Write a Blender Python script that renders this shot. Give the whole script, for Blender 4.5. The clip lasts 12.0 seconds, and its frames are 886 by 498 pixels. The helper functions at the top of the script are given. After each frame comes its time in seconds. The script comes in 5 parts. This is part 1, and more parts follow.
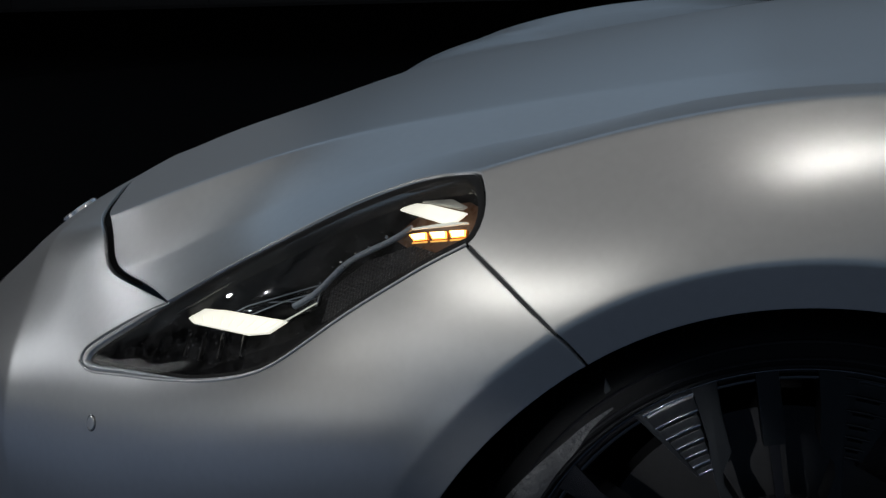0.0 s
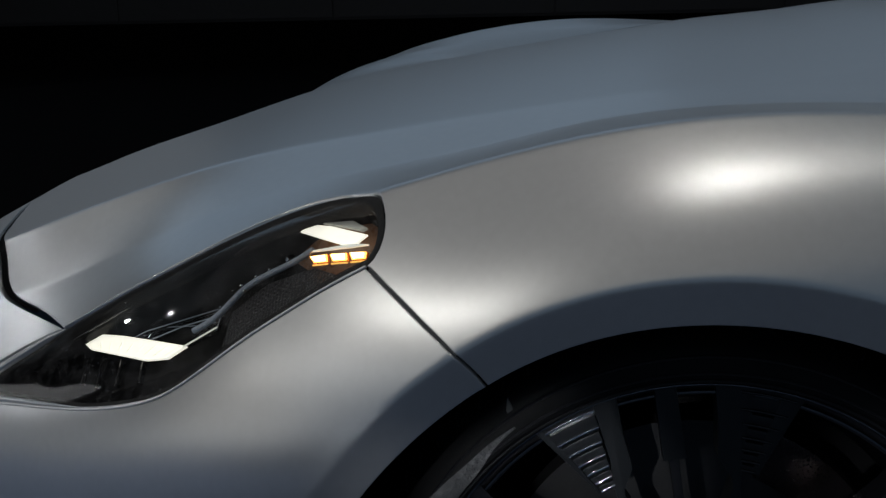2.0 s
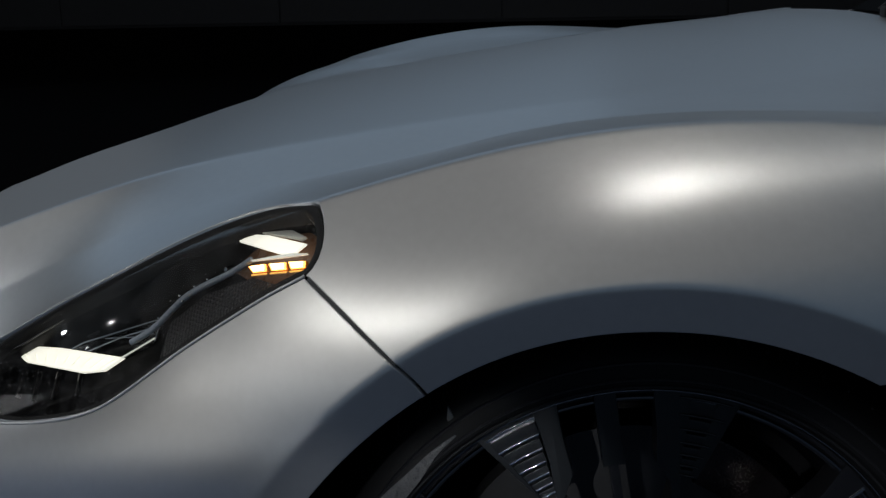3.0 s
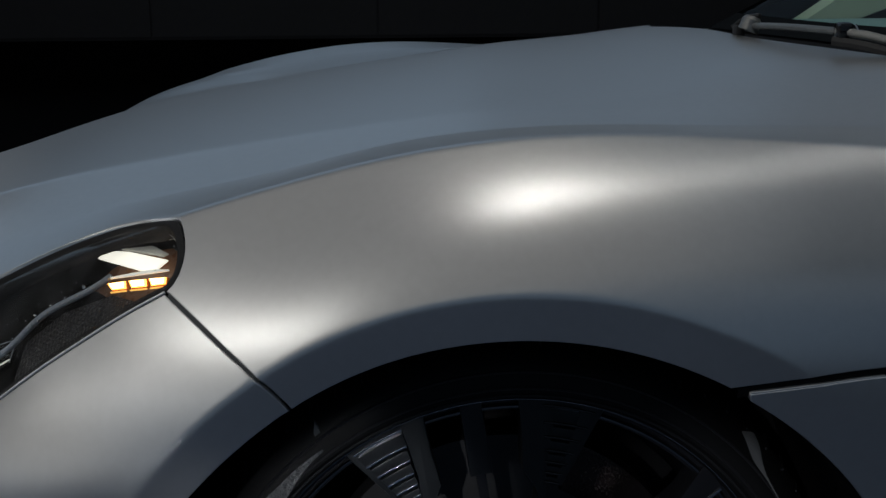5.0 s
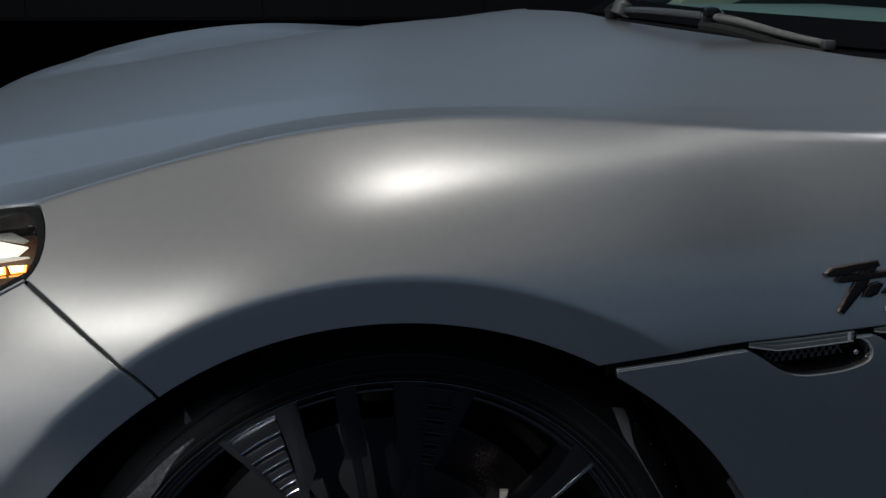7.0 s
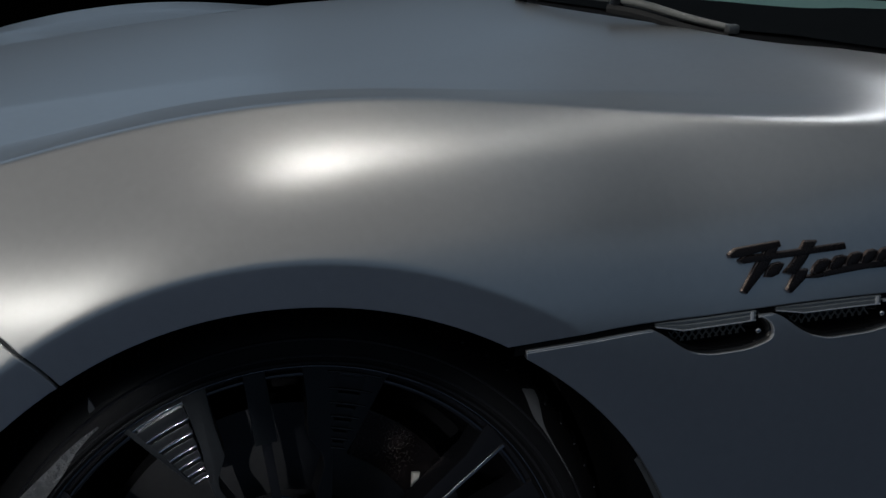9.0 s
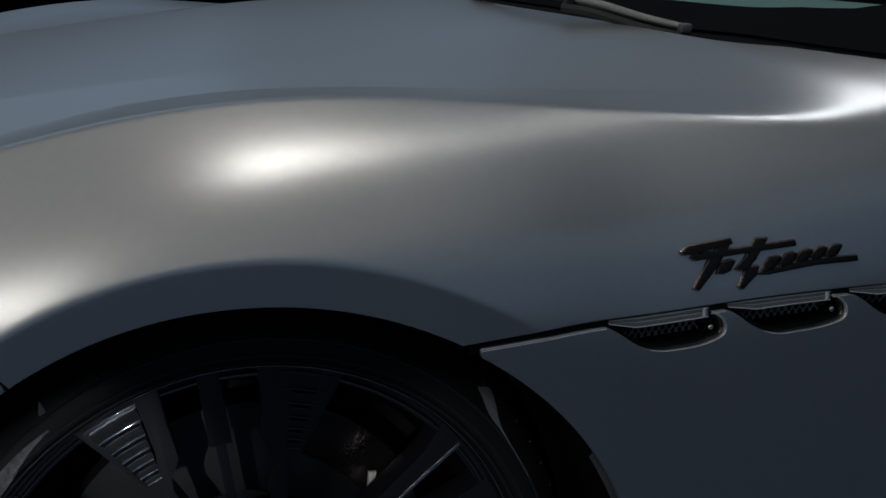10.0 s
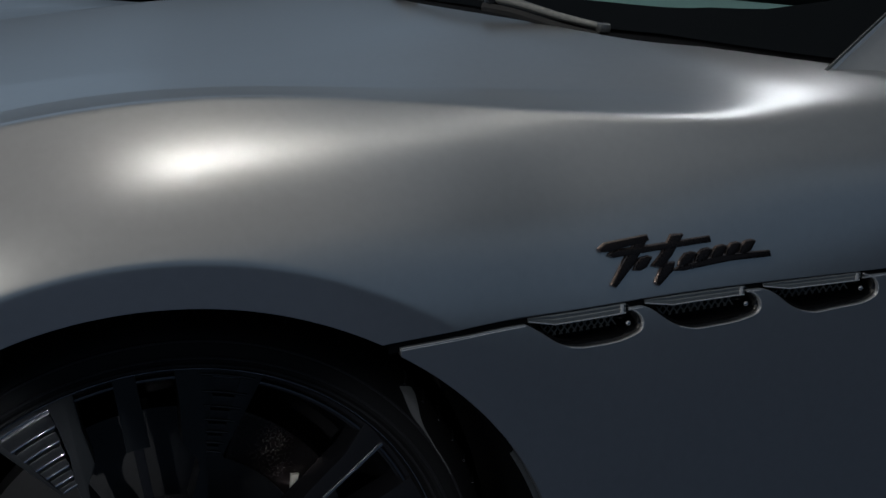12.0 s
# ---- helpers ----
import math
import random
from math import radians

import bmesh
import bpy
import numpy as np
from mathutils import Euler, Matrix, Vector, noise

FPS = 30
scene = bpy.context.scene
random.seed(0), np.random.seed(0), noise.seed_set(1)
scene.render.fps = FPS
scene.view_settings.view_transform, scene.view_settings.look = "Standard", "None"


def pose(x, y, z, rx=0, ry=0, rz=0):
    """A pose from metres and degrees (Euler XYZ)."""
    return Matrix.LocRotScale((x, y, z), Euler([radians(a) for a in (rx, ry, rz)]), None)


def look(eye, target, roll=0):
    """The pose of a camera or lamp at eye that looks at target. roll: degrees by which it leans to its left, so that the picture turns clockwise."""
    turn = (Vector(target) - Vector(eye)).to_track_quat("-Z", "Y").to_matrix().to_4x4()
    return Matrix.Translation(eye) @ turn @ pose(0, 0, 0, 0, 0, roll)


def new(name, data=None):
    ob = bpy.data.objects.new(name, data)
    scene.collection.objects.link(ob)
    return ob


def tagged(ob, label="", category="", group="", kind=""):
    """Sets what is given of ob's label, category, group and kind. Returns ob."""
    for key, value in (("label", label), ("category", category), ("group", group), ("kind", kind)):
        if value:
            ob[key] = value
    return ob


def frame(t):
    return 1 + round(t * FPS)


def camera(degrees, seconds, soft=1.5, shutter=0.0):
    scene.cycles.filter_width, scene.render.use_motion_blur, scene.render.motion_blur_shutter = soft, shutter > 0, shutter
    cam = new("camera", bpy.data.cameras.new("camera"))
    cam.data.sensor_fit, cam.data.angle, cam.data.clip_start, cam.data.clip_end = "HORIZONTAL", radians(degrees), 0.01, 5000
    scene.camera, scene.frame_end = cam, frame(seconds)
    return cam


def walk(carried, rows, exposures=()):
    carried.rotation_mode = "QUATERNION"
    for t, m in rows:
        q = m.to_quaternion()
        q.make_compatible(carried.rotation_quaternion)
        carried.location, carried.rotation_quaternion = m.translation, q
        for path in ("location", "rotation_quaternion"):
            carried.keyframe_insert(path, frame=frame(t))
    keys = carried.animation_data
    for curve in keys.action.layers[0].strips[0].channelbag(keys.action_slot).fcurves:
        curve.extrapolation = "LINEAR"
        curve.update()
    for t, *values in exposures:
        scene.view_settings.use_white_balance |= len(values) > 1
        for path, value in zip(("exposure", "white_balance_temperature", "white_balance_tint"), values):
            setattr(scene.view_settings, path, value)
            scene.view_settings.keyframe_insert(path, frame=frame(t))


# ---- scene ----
# The camera turns on its stand beside the front wheel and slides a few centimetres with it.
# World: x towards the car's tail (0 at the front axle), y into the car (0 at its flank), z up from the floor.
cam = camera(43.59, 12.0)
ROWS = [  # seconds, x, y, z, yaw, pitch, roll
    (0.0, -0.1641, -0.8524, 0.9842, 8.927, -15.233, 1.745),
    (0.5, -0.1608, -0.8514, 0.9845, 7.775, -15.055, 1.651),
    (1.0, -0.1572, -0.8502, 0.9850, 6.789, -14.763, 1.534),
    (1.5, -0.1535, -0.8485, 0.9859, 5.761, -14.572, 1.453),
    (2.0, -0.1486, -0.8473, 0.9875, 4.644, -14.493, 1.345),
    (2.5, -0.1438, -0.8464, 0.9890, 3.349, -14.422, 1.199),
    (3.0, -0.1392, -0.8463, 0.9901, 2.027, -14.262, 1.072),
    (5.0, -0.1254, -0.8501, 0.9881, -4.194, -13.514, 0.341),
    (5.5, -0.1204, -0.8507, 0.9878, -5.793, -13.566, 0.192),
    (6.0, -0.1151, -0.8505, 0.9876, -7.382, -13.693, -0.009),
    (6.5, -0.1111, -0.8504, 0.9872, -8.791, -13.993, -0.190),
    (7.0, -0.1086, -0.8499, 0.9867, -9.868, -14.363, -0.345),
    (9.0, -0.1036, -0.8461, 0.9869, -14.240, -15.264, -1.146),
    (9.5, -0.1014, -0.8465, 0.9873, -15.235, -15.320, -1.241),
    (10.0, -0.0984, -0.8466, 0.9873, -16.307, -15.312, -1.391),
    (10.5, -0.0958, -0.8469, 0.9870, -17.257, -15.291, -1.506),
    (11.0, -0.0936, -0.8480, 0.9869, -18.162, -15.258, -1.604),
    (11.5, -0.0909, -0.8489, 0.9866, -19.059, -15.218, -1.695),
    (12.0, -0.0875, -0.8495, 0.9862, -19.863, -15.190, -1.779),
]
walk(cam, [(t, pose(x, y, z, 90 + pitch, roll, yaw)) for t, x, y, z, yaw, pitch, roll in ROWS])

# ---- world and lamps: a dark hall, a track of warm ceiling spots, cool wide lights beyond the car, added fill lights ----
world = bpy.data.worlds.new("world")
scene.world = world
world.use_nodes = True
world.node_tree.nodes["Background"].inputs["Color"].default_value = (0.010, 0.012, 0.016, 1)
world.node_tree.nodes["Background"].inputs["Strength"].default_value = 0.6
scene.view_settings.exposure = 0.0


def lamp(name, kind, m, power, colour, **settings):
    data = bpy.data.lights.new(name, kind)
    data.energy, data.color = power, colour
    for key, value in settings.items():
        if key == "size":
            data.size = value
        elif key == "size_y":
            data.shape, data.size_y = "RECTANGLE", value
        elif key == "disk":
            data.shape, data.size = "DISK", value
    ob = new(name, data)
    ob.matrix_world = m
    return ob


WARM, COOL, PLAIN = (0.985, 0.955, 0.885), (0.54, 0.75, 1.0), (0.95, 0.97, 1.0)
SPOTS = [(3.25, 2.95, 34, 0.34), (0.17, 0.46, 3, 0.06), (-2.58, -1.45, 26, 0.07), (-7.5, -2.6, 12, 0.5)]   # x, y, watts, radius
for x, y, power, radius in SPOTS:
    ob = lamp("ceiling_spot", "SPOT", look((x, y, 4.0), (x * 0.05 - 0.05, 0.1, 0.7)), power, PLAIN if x > 1.5 else WARM)
    ob.data.shadow_soft_size, ob.data.spot_size, ob.data.spot_blend = radius, radians(34), 0.6
for x, y, length, power, turn in ((0.19, 0.45, 0.95, 6.8, 18), (1.45, 0.95, 2.0, 2.3, 28), (-3.5, -1.90, 3.4, 7.0, 32)):   # strips over the wing, and one added across before it to slant the highlight there
    lamp("ceiling_strip", "AREA", pose(x, y, 4.0, 0, 0, turn), power, WARM, size=length, size_y=0.10)
ob = lamp("stage_spot", "SPOT", look((-8.4, 1.9, 4.0), (-0.8, 0.4, 0.6)), 50, PLAIN)
ob.data.shadow_soft_size, ob.data.spot_size, ob.data.spot_blend = 0.02, radians(24), 0.6
# ceiling panels in one row, end to end: distance of the middle from the row's own middle, length, watts, colour
for along, length, power, colour in ((-0.75, 13.7, 103, (1.0, 0.98, 0.95)), (6.85, 1.5, 8.5, (0.82, 0.91, 1.0)), (9.75, 4.3, 11.5, (0.74, 0.87, 1.0))):
    lamp("ceiling_panel", "AREA", pose(-4.2, -1.6, 6.5, 0, 0, 9) @ Matrix.Translation((along, 0, 0)), power, colour, size=length, size_y=10.0)
for left, right, power in ((-9.0, 0.6, 49), (0.6, 3.2, 9.5), (3.2, 6.0, 5.5)):   # a long light wall beyond the car, dimmer towards its tail
    lamp("far_light_wall", "AREA", look(((left + right) / 2, 7.4, 5.1), ((left + right) / 2, 0.6, 0.8)), power, COOL, size=right - left, size_y=5.2)
# added fill that lifts a dark patch on the bonnet's front
lamp("front_high_fill", "AREA", look((-8.6, 4.2, 6.0), (-0.6, 0.4, 0.7)), 16, (0.70, 0.85, 1.0), size=6.4, size_y=5.0)
lamp("front_light_wall", "AREA", look((-9.5, 2.2, 2.1), (-0.8, 0.3, 0.6)), 20, PLAIN, size=2.4, size_y=1.3)
for x, y, power, cone in ((-3.0, -0.6, 400, 50), (-5.8, -0.8, 520, 58), (-0.9, -2.6, 140, 38)):   # straight down onto the stand floor
    ob = lamp("floor_spot", "SPOT", pose(x, y, 4.0), power, PLAIN)
    ob.data.shadow_soft_size, ob.data.spot_size, ob.data.spot_blend = 0.1, radians(cone), 0.5
# added wide fill for the dark far edge of the nose
lamp("front_nose_fill", "AREA", look((-7.0, 6.4, 1.2), (-0.9, 0.4, 0.6)), 4.5, PLAIN, size=9, size_y=2.2)
# added low fill that brightens the lower bumper
lamp("front_low_fill", "AREA", look((-9.5, -1.8, 0.75), (-0.8, 0.2, 0.5)), 9, (0.85, 0.93, 1.0), size=8, size_y=1.4)
for up, height, power, colour in ((-1.2, 5.0, 39, (0.47, 0.70, 1.0)), (2.5, 2.4, 24, (0.64, 0.81, 1.0))):   # an added cool fill on the near side, paler at its top
    lamp("near_side_fill", "AREA", look((-0.5, -7.5, 3.9), (0, 0, 0.6)) @ Matrix.Translation((0, up, 0)), power, colour, size=20, size_y=height)
# added warm panel, unseen, for the reflection on the bumper below the headlight
lamp("side_warm_fill", "AREA", look((-7.4, -3.6, 3.2), (-0.4, 0.05, 0.6)), 34, (1.0, 0.97, 0.92), size=4.2, size_y=5.2)
for eye, target, power, cone in (((-1.8, -4.3, 1.9), (-0.108, 0.12, 0.50), 600, 2.0), ((-1.8, -4.3, 1.9), (-0.235, 0.11, 0.52), 190, 1.4), ((-1.5, -4.3, 1.9), (0.215, 0.12, 0.455), 180, 3.0)):   # added tight beams on the front wheel alone, for its glints
    ob = lamp("wheel_glint_beam", "SPOT", look(eye, target), power, PLAIN)
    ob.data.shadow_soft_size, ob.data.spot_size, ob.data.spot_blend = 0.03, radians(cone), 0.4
# unseen lamp added to lift the back wall out of black
lamp("back_wall_fill", "AREA", look((-1.0, 15.5, 8.0), (-1.0, 20.0, 2.0)), 18, PLAIN, size=16, size_y=0.5)


# ---- materials ----
def material(name, colour, rough=0.5, metal=0.0, **inputs):
    m = bpy.data.materials.new(name)
    m.use_nodes = True
    b = m.node_tree.nodes["Principled BSDF"]
    b.inputs["Base Color"].default_value = (*colour, 1)
    b.inputs["Roughness"].default_value = rough
    b.inputs["Metallic"].default_value = metal
    for key, value in inputs.items():
        b.inputs[key.replace("_", " ")].default_value = value
    return m


def grain(m, scale, amount, bump=0.0, spread=0.12, detail=4.0):
    """Breaks up a material: large and small noise in its colour and roughness, and a fine relief."""
    t = m.node_tree
    b = t.nodes["Principled BSDF"]
    pos = t.nodes.new("ShaderNodeTexCoord")
    fine, wide = t.nodes.new("ShaderNodeTexNoise"), t.nodes.new("ShaderNodeTexNoise")
    for node, s in ((fine, scale), (wide, scale * 0.04)):
        node.inputs["Scale"].default_value, node.inputs["Detail"].default_value = s, detail
        t.links.new(pos.outputs["Object"], node.inputs["Vector"])
    add = t.nodes.new("ShaderNodeMath")
    add.operation = "ADD"
    t.links.new(fine.outputs["Fac"], add.inputs[0])
    t.links.new(wide.outputs["Fac"], add.inputs[1])
    rng = t.nodes.new("ShaderNodeMapRange")
    rng.inputs["From Min"].default_value, rng.inputs["From Max"].default_value = 0.6, 1.4
    rough = b.inputs["Roughness"].default_value
    rng.inputs["To Min"].default_value, rng.inputs["To Max"].default_value = rough * (1 - spread), rough * (1 + spread)
    t.links.new(add.outputs[0], rng.inputs["Value"])
    t.links.new(rng.outputs["Result"], b.inputs["Roughness"])
    if amount:
        mix = t.nodes.new("ShaderNodeMix")
        mix.data_type = "RGBA"
        c = b.inputs["Base Color"].default_value
        mix.inputs[6].default_value = (*[v * (1 - amount) for v in c[:3]], 1)
        mix.inputs[7].default_value = (*[min(1, v * (1 + amount)) for v in c[:3]], 1)
        half = t.nodes.new("ShaderNodeMath")
        half.operation = "MULTIPLY"
        half.inputs[1].default_value = 0.5
        t.links.new(add.outputs[0], half.inputs[0])
        t.links.new(half.outputs[0], mix.inputs[0])
        t.links.new(mix.outputs[2], b.inputs["Base Color"])
    if bump:
        node = t.nodes.new("ShaderNodeBump")
        node.inputs["Strength"].default_value, node.inputs["Distance"].default_value = 1.0, bump
        t.links.new(fine.outputs["Fac"], node.inputs["Height"])
        t.links.new(node.outputs["Normal"], b.inputs["Normal"])
    return m


def glowing(name, colour, strength):
    m = material(name, colour, 0.4)
    b = m.node_tree.nodes["Principled BSDF"]
    b.inputs["Emission Color"].default_value, b.inputs["Emission Strength"].default_value = (*colour, 1), strength
    return m


PAINT = grain(material("satin_silver_paint", (0.57, 0.58, 0.59), 0.30, 0.85), 2600, 0.09, 0.000004, 0.06, 2.0)
RUBBER = grain(material("tyre_rubber", (0.006, 0.006, 0.0065), 0.62, Specular_IOR_Level=0.22), 400, 0.2, 0.0002)
TYRE_GLOSS = grain(material("polished_rubber", (0.016, 0.016, 0.018), 0.42, Specular_IOR_Level=0.3), 300, 0.2, 0.0001)
PALE_GREY = grain(material("pale_grey_matt", (0.15, 0.155, 0.16), 0.8), 260, 0.3, 0.0003)
# greyer copy of the rubber, for its lit part
LIT_RUBBER = grain(material("lit_rubber_grey", (0.15, 0.15, 0.15), 0.4), 110, 0.8, 0.006)
LINER = grain(material("arch_liner_felt", (0.010, 0.010, 0.011), 0.95, Specular_IOR_Level=0.05), 300, 0.3, 0.0005)
RIM_BLACK = grain(material("rim_gloss_black", (0.012, 0.012, 0.014), 0.16), 60, 0.1, 0.0)
RIM_GREY = grain(material("rim_satin_grey", (0.022, 0.0245, 0.0275), 0.34, 0.5), 500, 0.12, 0.00002)
BRUSHED = grain(material("machined_metal", (0.60, 0.61, 0.64), 0.18, 1.0), 700, 0.1, 0.000005)
EMBLEM = grain(material("pale_emblem_metal", (0.88, 0.88, 0.92), 0.16, 0.8), 300, 0.1, 0.00001)
# near-white, so that thin edges look as if they catch the light
EDGE_GLINT = grain(material("pale_edge_glint", (0.82, 0.82, 0.83), 0.3, 0.3), 300, 0.1)
JOINT_GREY = grain(material("joint_grey", (0.07, 0.078, 0.085), 0.5), 300, 0.2)
SLOT_METAL = material("machined_slot_edge", (0.56, 0.57, 0.62), 0.05, 1.0)
CHROME = material("chrome", (0.75, 0.76, 0.78), 0.06, 1.0)
BLACK_GLOSS = grain(material("gloss_black_plastic", (0.010, 0.010, 0.011), 0.14), 90, 0.2, 0.0)
BLACK_MATT = grain(material("matt_black_plastic", (0.014, 0.014, 0.015), 0.55), 300, 0.2, 0.0001)
COPPER = grain(material("dark_copper", (0.30, 0.235, 0.21), 0.28, 0.9), 400, 0.1, 0.00002)
HALL_FLOOR = grain(material("black_carpet", (0.006, 0.006, 0.0065), 0.95, Specular_IOR_Level=0.0), 200, 0.25, 0.0006)
STAGE_FLOOR = grain(material("blue_grey_carpet", (0.050, 0.077, 0.130), 0.9), 120, 0.2, 0.0006)
HALL_WALL = grain(material("dark_hall_wall", (0.10, 0.102, 0.11), 0.8), 8, 0.3, 0.0004)
COPPER_DARK = grain(material("smoked_copper", (0.036, 0.028, 0.027), 0.28, 0.8), 400, 0.1, 0.00002)
CHROME_DARK = material("dark_chrome", (0.22, 0.225, 0.235), 0.16, 1.0)
LAMP_BLACK = grain(material("lamp_black", (0.005, 0.005, 0.006), 0.5, Specular_IOR_Level=0.15), 70, 0.3, 0.0003)
BLADE = grain(material("glassy_blade", (0.34, 0.36, 0.36), 0.16, 0.35), 160, 0.4, 0.0003)
FRIT = grain(material("printed_black_glass", (0.011, 0.013, 0.015), 0.6, Specular_IOR_Level=0.0), 40, 0.1, 0.0)
DISC = grain(material("brake_disc_steel", (0.06, 0.06, 0.062), 0.4, 0.9), 300, 0.2, 0.00005)
PALE_MARK = material("pale_print", (0.75, 0.70, 0.62), 0.4)
WIPER_METAL = grain(material("weathered_grey_metal", (0.20, 0.205, 0.20), 0.40, 0.6), 160, 0.5, 0.0002)
DASH = grain(material("green_grey_dash_leather", (0.34, 0.43, 0.45), 0.6), 500, 0.1, 0.0003)
TRIM_PALE = grain(material("pale_trim_leather", (0.80, 0.79, 0.66), 0.6), 500, 0.1, 0.0003)
# weak emission that stands in for the halo round the amber cells
AMBER_HALO = glowing("amber_halo_glow", (0.60, 0.18, 0.02), 0.12)
SEAL = grain(material("black_rubber_seal", (0.005, 0.005, 0.006), 0.75), 300, 0.2, 0.0001)
LED_WHITE = glowing("lit_white_bar", (1.0, 0.98, 0.86), 0.98)
LED_RIB = glowing("lit_rib", (0.95, 0.96, 0.80), 0.55)
# brown of the lamp's rear where amber light falls, as a colour
AMBER_SPILL = grain(material("amber_spill_brown", (0.26, 0.14, 0.08), 0.28), 90, 0.3, 0.0002)
LED_DIM = glowing("lit_white_line", (0.92, 0.95, 0.86), 0.45)
LED_FAINT = glowing("faint_blade", (0.55, 0.56, 0.52), 0.10)
LED_AMBER = glowing("lit_amber", (1.0, 0.47, 0.09), 4.0)
LED_AMBER_LINE = glowing("lit_amber_line", (1.0, 0.50, 0.10), 1.1)
LED_AMBER_CORE = glowing("lit_amber_core", (1.0, 0.80, 0.42), 6.0)
LIT_BEAD = glowing("lit_bead", (0.95, 0.97, 1.0), 14.0)


def thin_glass(name, tint, rough, dust=0.0, ior=1.5):
    """A thin clear sheet: see-through with a mirror gloss that grows at a slant, and specks of dust."""
    m = bpy.data.materials.new(name)
    m.use_nodes = True
    t = m.node_tree
    t.nodes.remove(t.nodes["Principled BSDF"])
    clear, gloss, fresnel, mix = [t.nodes.new(k) for k in ("ShaderNodeBsdfTransparent", "ShaderNodeBsdfGlossy", "ShaderNodeFresnel", "ShaderNodeMixShader")]
    clear.inputs["Color"].default_value = (*tint, 1)
    gloss.inputs["Roughness"].default_value = rough
    fresnel.inputs["IOR"].default_value = ior
    t.links.new(fresnel.outputs["Fac"], mix.inputs["Fac"])
    t.links.new(clear.outputs[0], mix.inputs[1])
    t.links.new(gloss.outputs[0], mix.inputs[2])
    last = mix
    if dust:
        # specks of two sizes, and a thin uneven film
        pos, film, film_step = [t.nodes.new(k) for k in ("ShaderNodeTexCoord", "ShaderNodeTexNoise", "ShaderNodeMapRange")]
        film.inputs["Scale"].default_value, film.inputs["Detail"].default_value, film.inputs["Roughness"].default_value = 34, 9, 0.7
        t.links.new(pos.outputs["Object"], film.inputs["Vector"])
        film_step.inputs["From Min"].default_value, film_step.inputs["From Max"].default_value = 0.45, 0.80
        film_step.inputs["To Min"].default_value, film_step.inputs["To Max"].default_value = 0.004, dust * 0.10
        t.links.new(film.outputs["Fac"], film_step.inputs["Value"])
        total = film_step.outputs["Result"]
        for scale, width, part_of in ((150, 0.13, 1.0), (330, 0.20, 0.55)):
            speck, step, chance, add = [t.nodes.new(k) for k in ("ShaderNodeTexVoronoi", "ShaderNodeMapRange", "ShaderNodeMath", "ShaderNodeMath")]
            speck.inputs["Scale"].default_value = scale
            t.links.new(pos.outputs["Object"], speck.inputs["Vector"])
            step.inputs["From Min"].default_value, step.inputs["From Max"].default_value = width * 0.4, width
            step.inputs["To Min"].default_value, step.inputs["To Max"].default_value = dust * part_of, 0.0
            t.links.new(speck.outputs["Distance"], step.inputs["Value"])
            chance.operation, add.operation = "MULTIPLY", "ADD"
            t.links.new(step.outputs["Result"], chance.inputs[0])
            t.links.new(film.outputs["Fac"], chance.inputs[1])
            t.links.new(chance.outputs[0], add.inputs[0])
            t.links.new(total, add.inputs[1])
            total = add.outputs[0]
        grey, over = t.nodes.new("ShaderNodeBsdfDiffuse"), t.nodes.new("ShaderNodeMixShader")
        grey.inputs["Color"].default_value = (0.6, 0.6, 0.62, 1)
        t.links.new(total, over.inputs["Fac"])
        t.links.new(mix.outputs[0], over.inputs[1])
        t.links.new(grey.outputs[0], over.inputs[2])
        last = over
    t.links.new(last.outputs[0], t.nodes["Material Output"].inputs["Surface"])
    return m


LENS = thin_glass("clear_lens", (0.93, 0.93, 0.92), 0.03, 0.9, ior=1.22)
FROSTED = grain(material("frosted_light_guide", (0.44, 0.50, 0.60), 0.2, 0.0), 260, 0.7, 0.0012)
CLEAR_PLASTIC = thin_glass("clear_plastic", (0.80, 0.82, 0.84), 0.08)
SCREEN_GLASS = thin_glass("tinted_screen", (0.60, 0.78, 0.73), 0.02, ior=1.03)


def honeycomb(m, scale):
    """A fine raised cell pattern."""
    t = m.node_tree
    pos, cell, bump = [t.nodes.new(k) for k in ("ShaderNodeTexCoord", "ShaderNodeTexVoronoi", "ShaderNodeBump")]
    cell.inputs["Scale"].default_value, cell.inputs["Randomness"].default_value = scale, 0.15
    t.links.new(pos.outputs["Object"], cell.inputs["Vector"])
    bump.inputs["Distance"].default_value = 0.002
    t.links.new(cell.outputs["Distance"], bump.inputs["Height"])
    t.links.new(bump.outputs["Normal"], t.nodes["Principled BSDF"].inputs["Normal"])
    return m


WEAVE = honeycomb(material("black_honeycomb", (0.016, 0.016, 0.018), 0.32), 300)

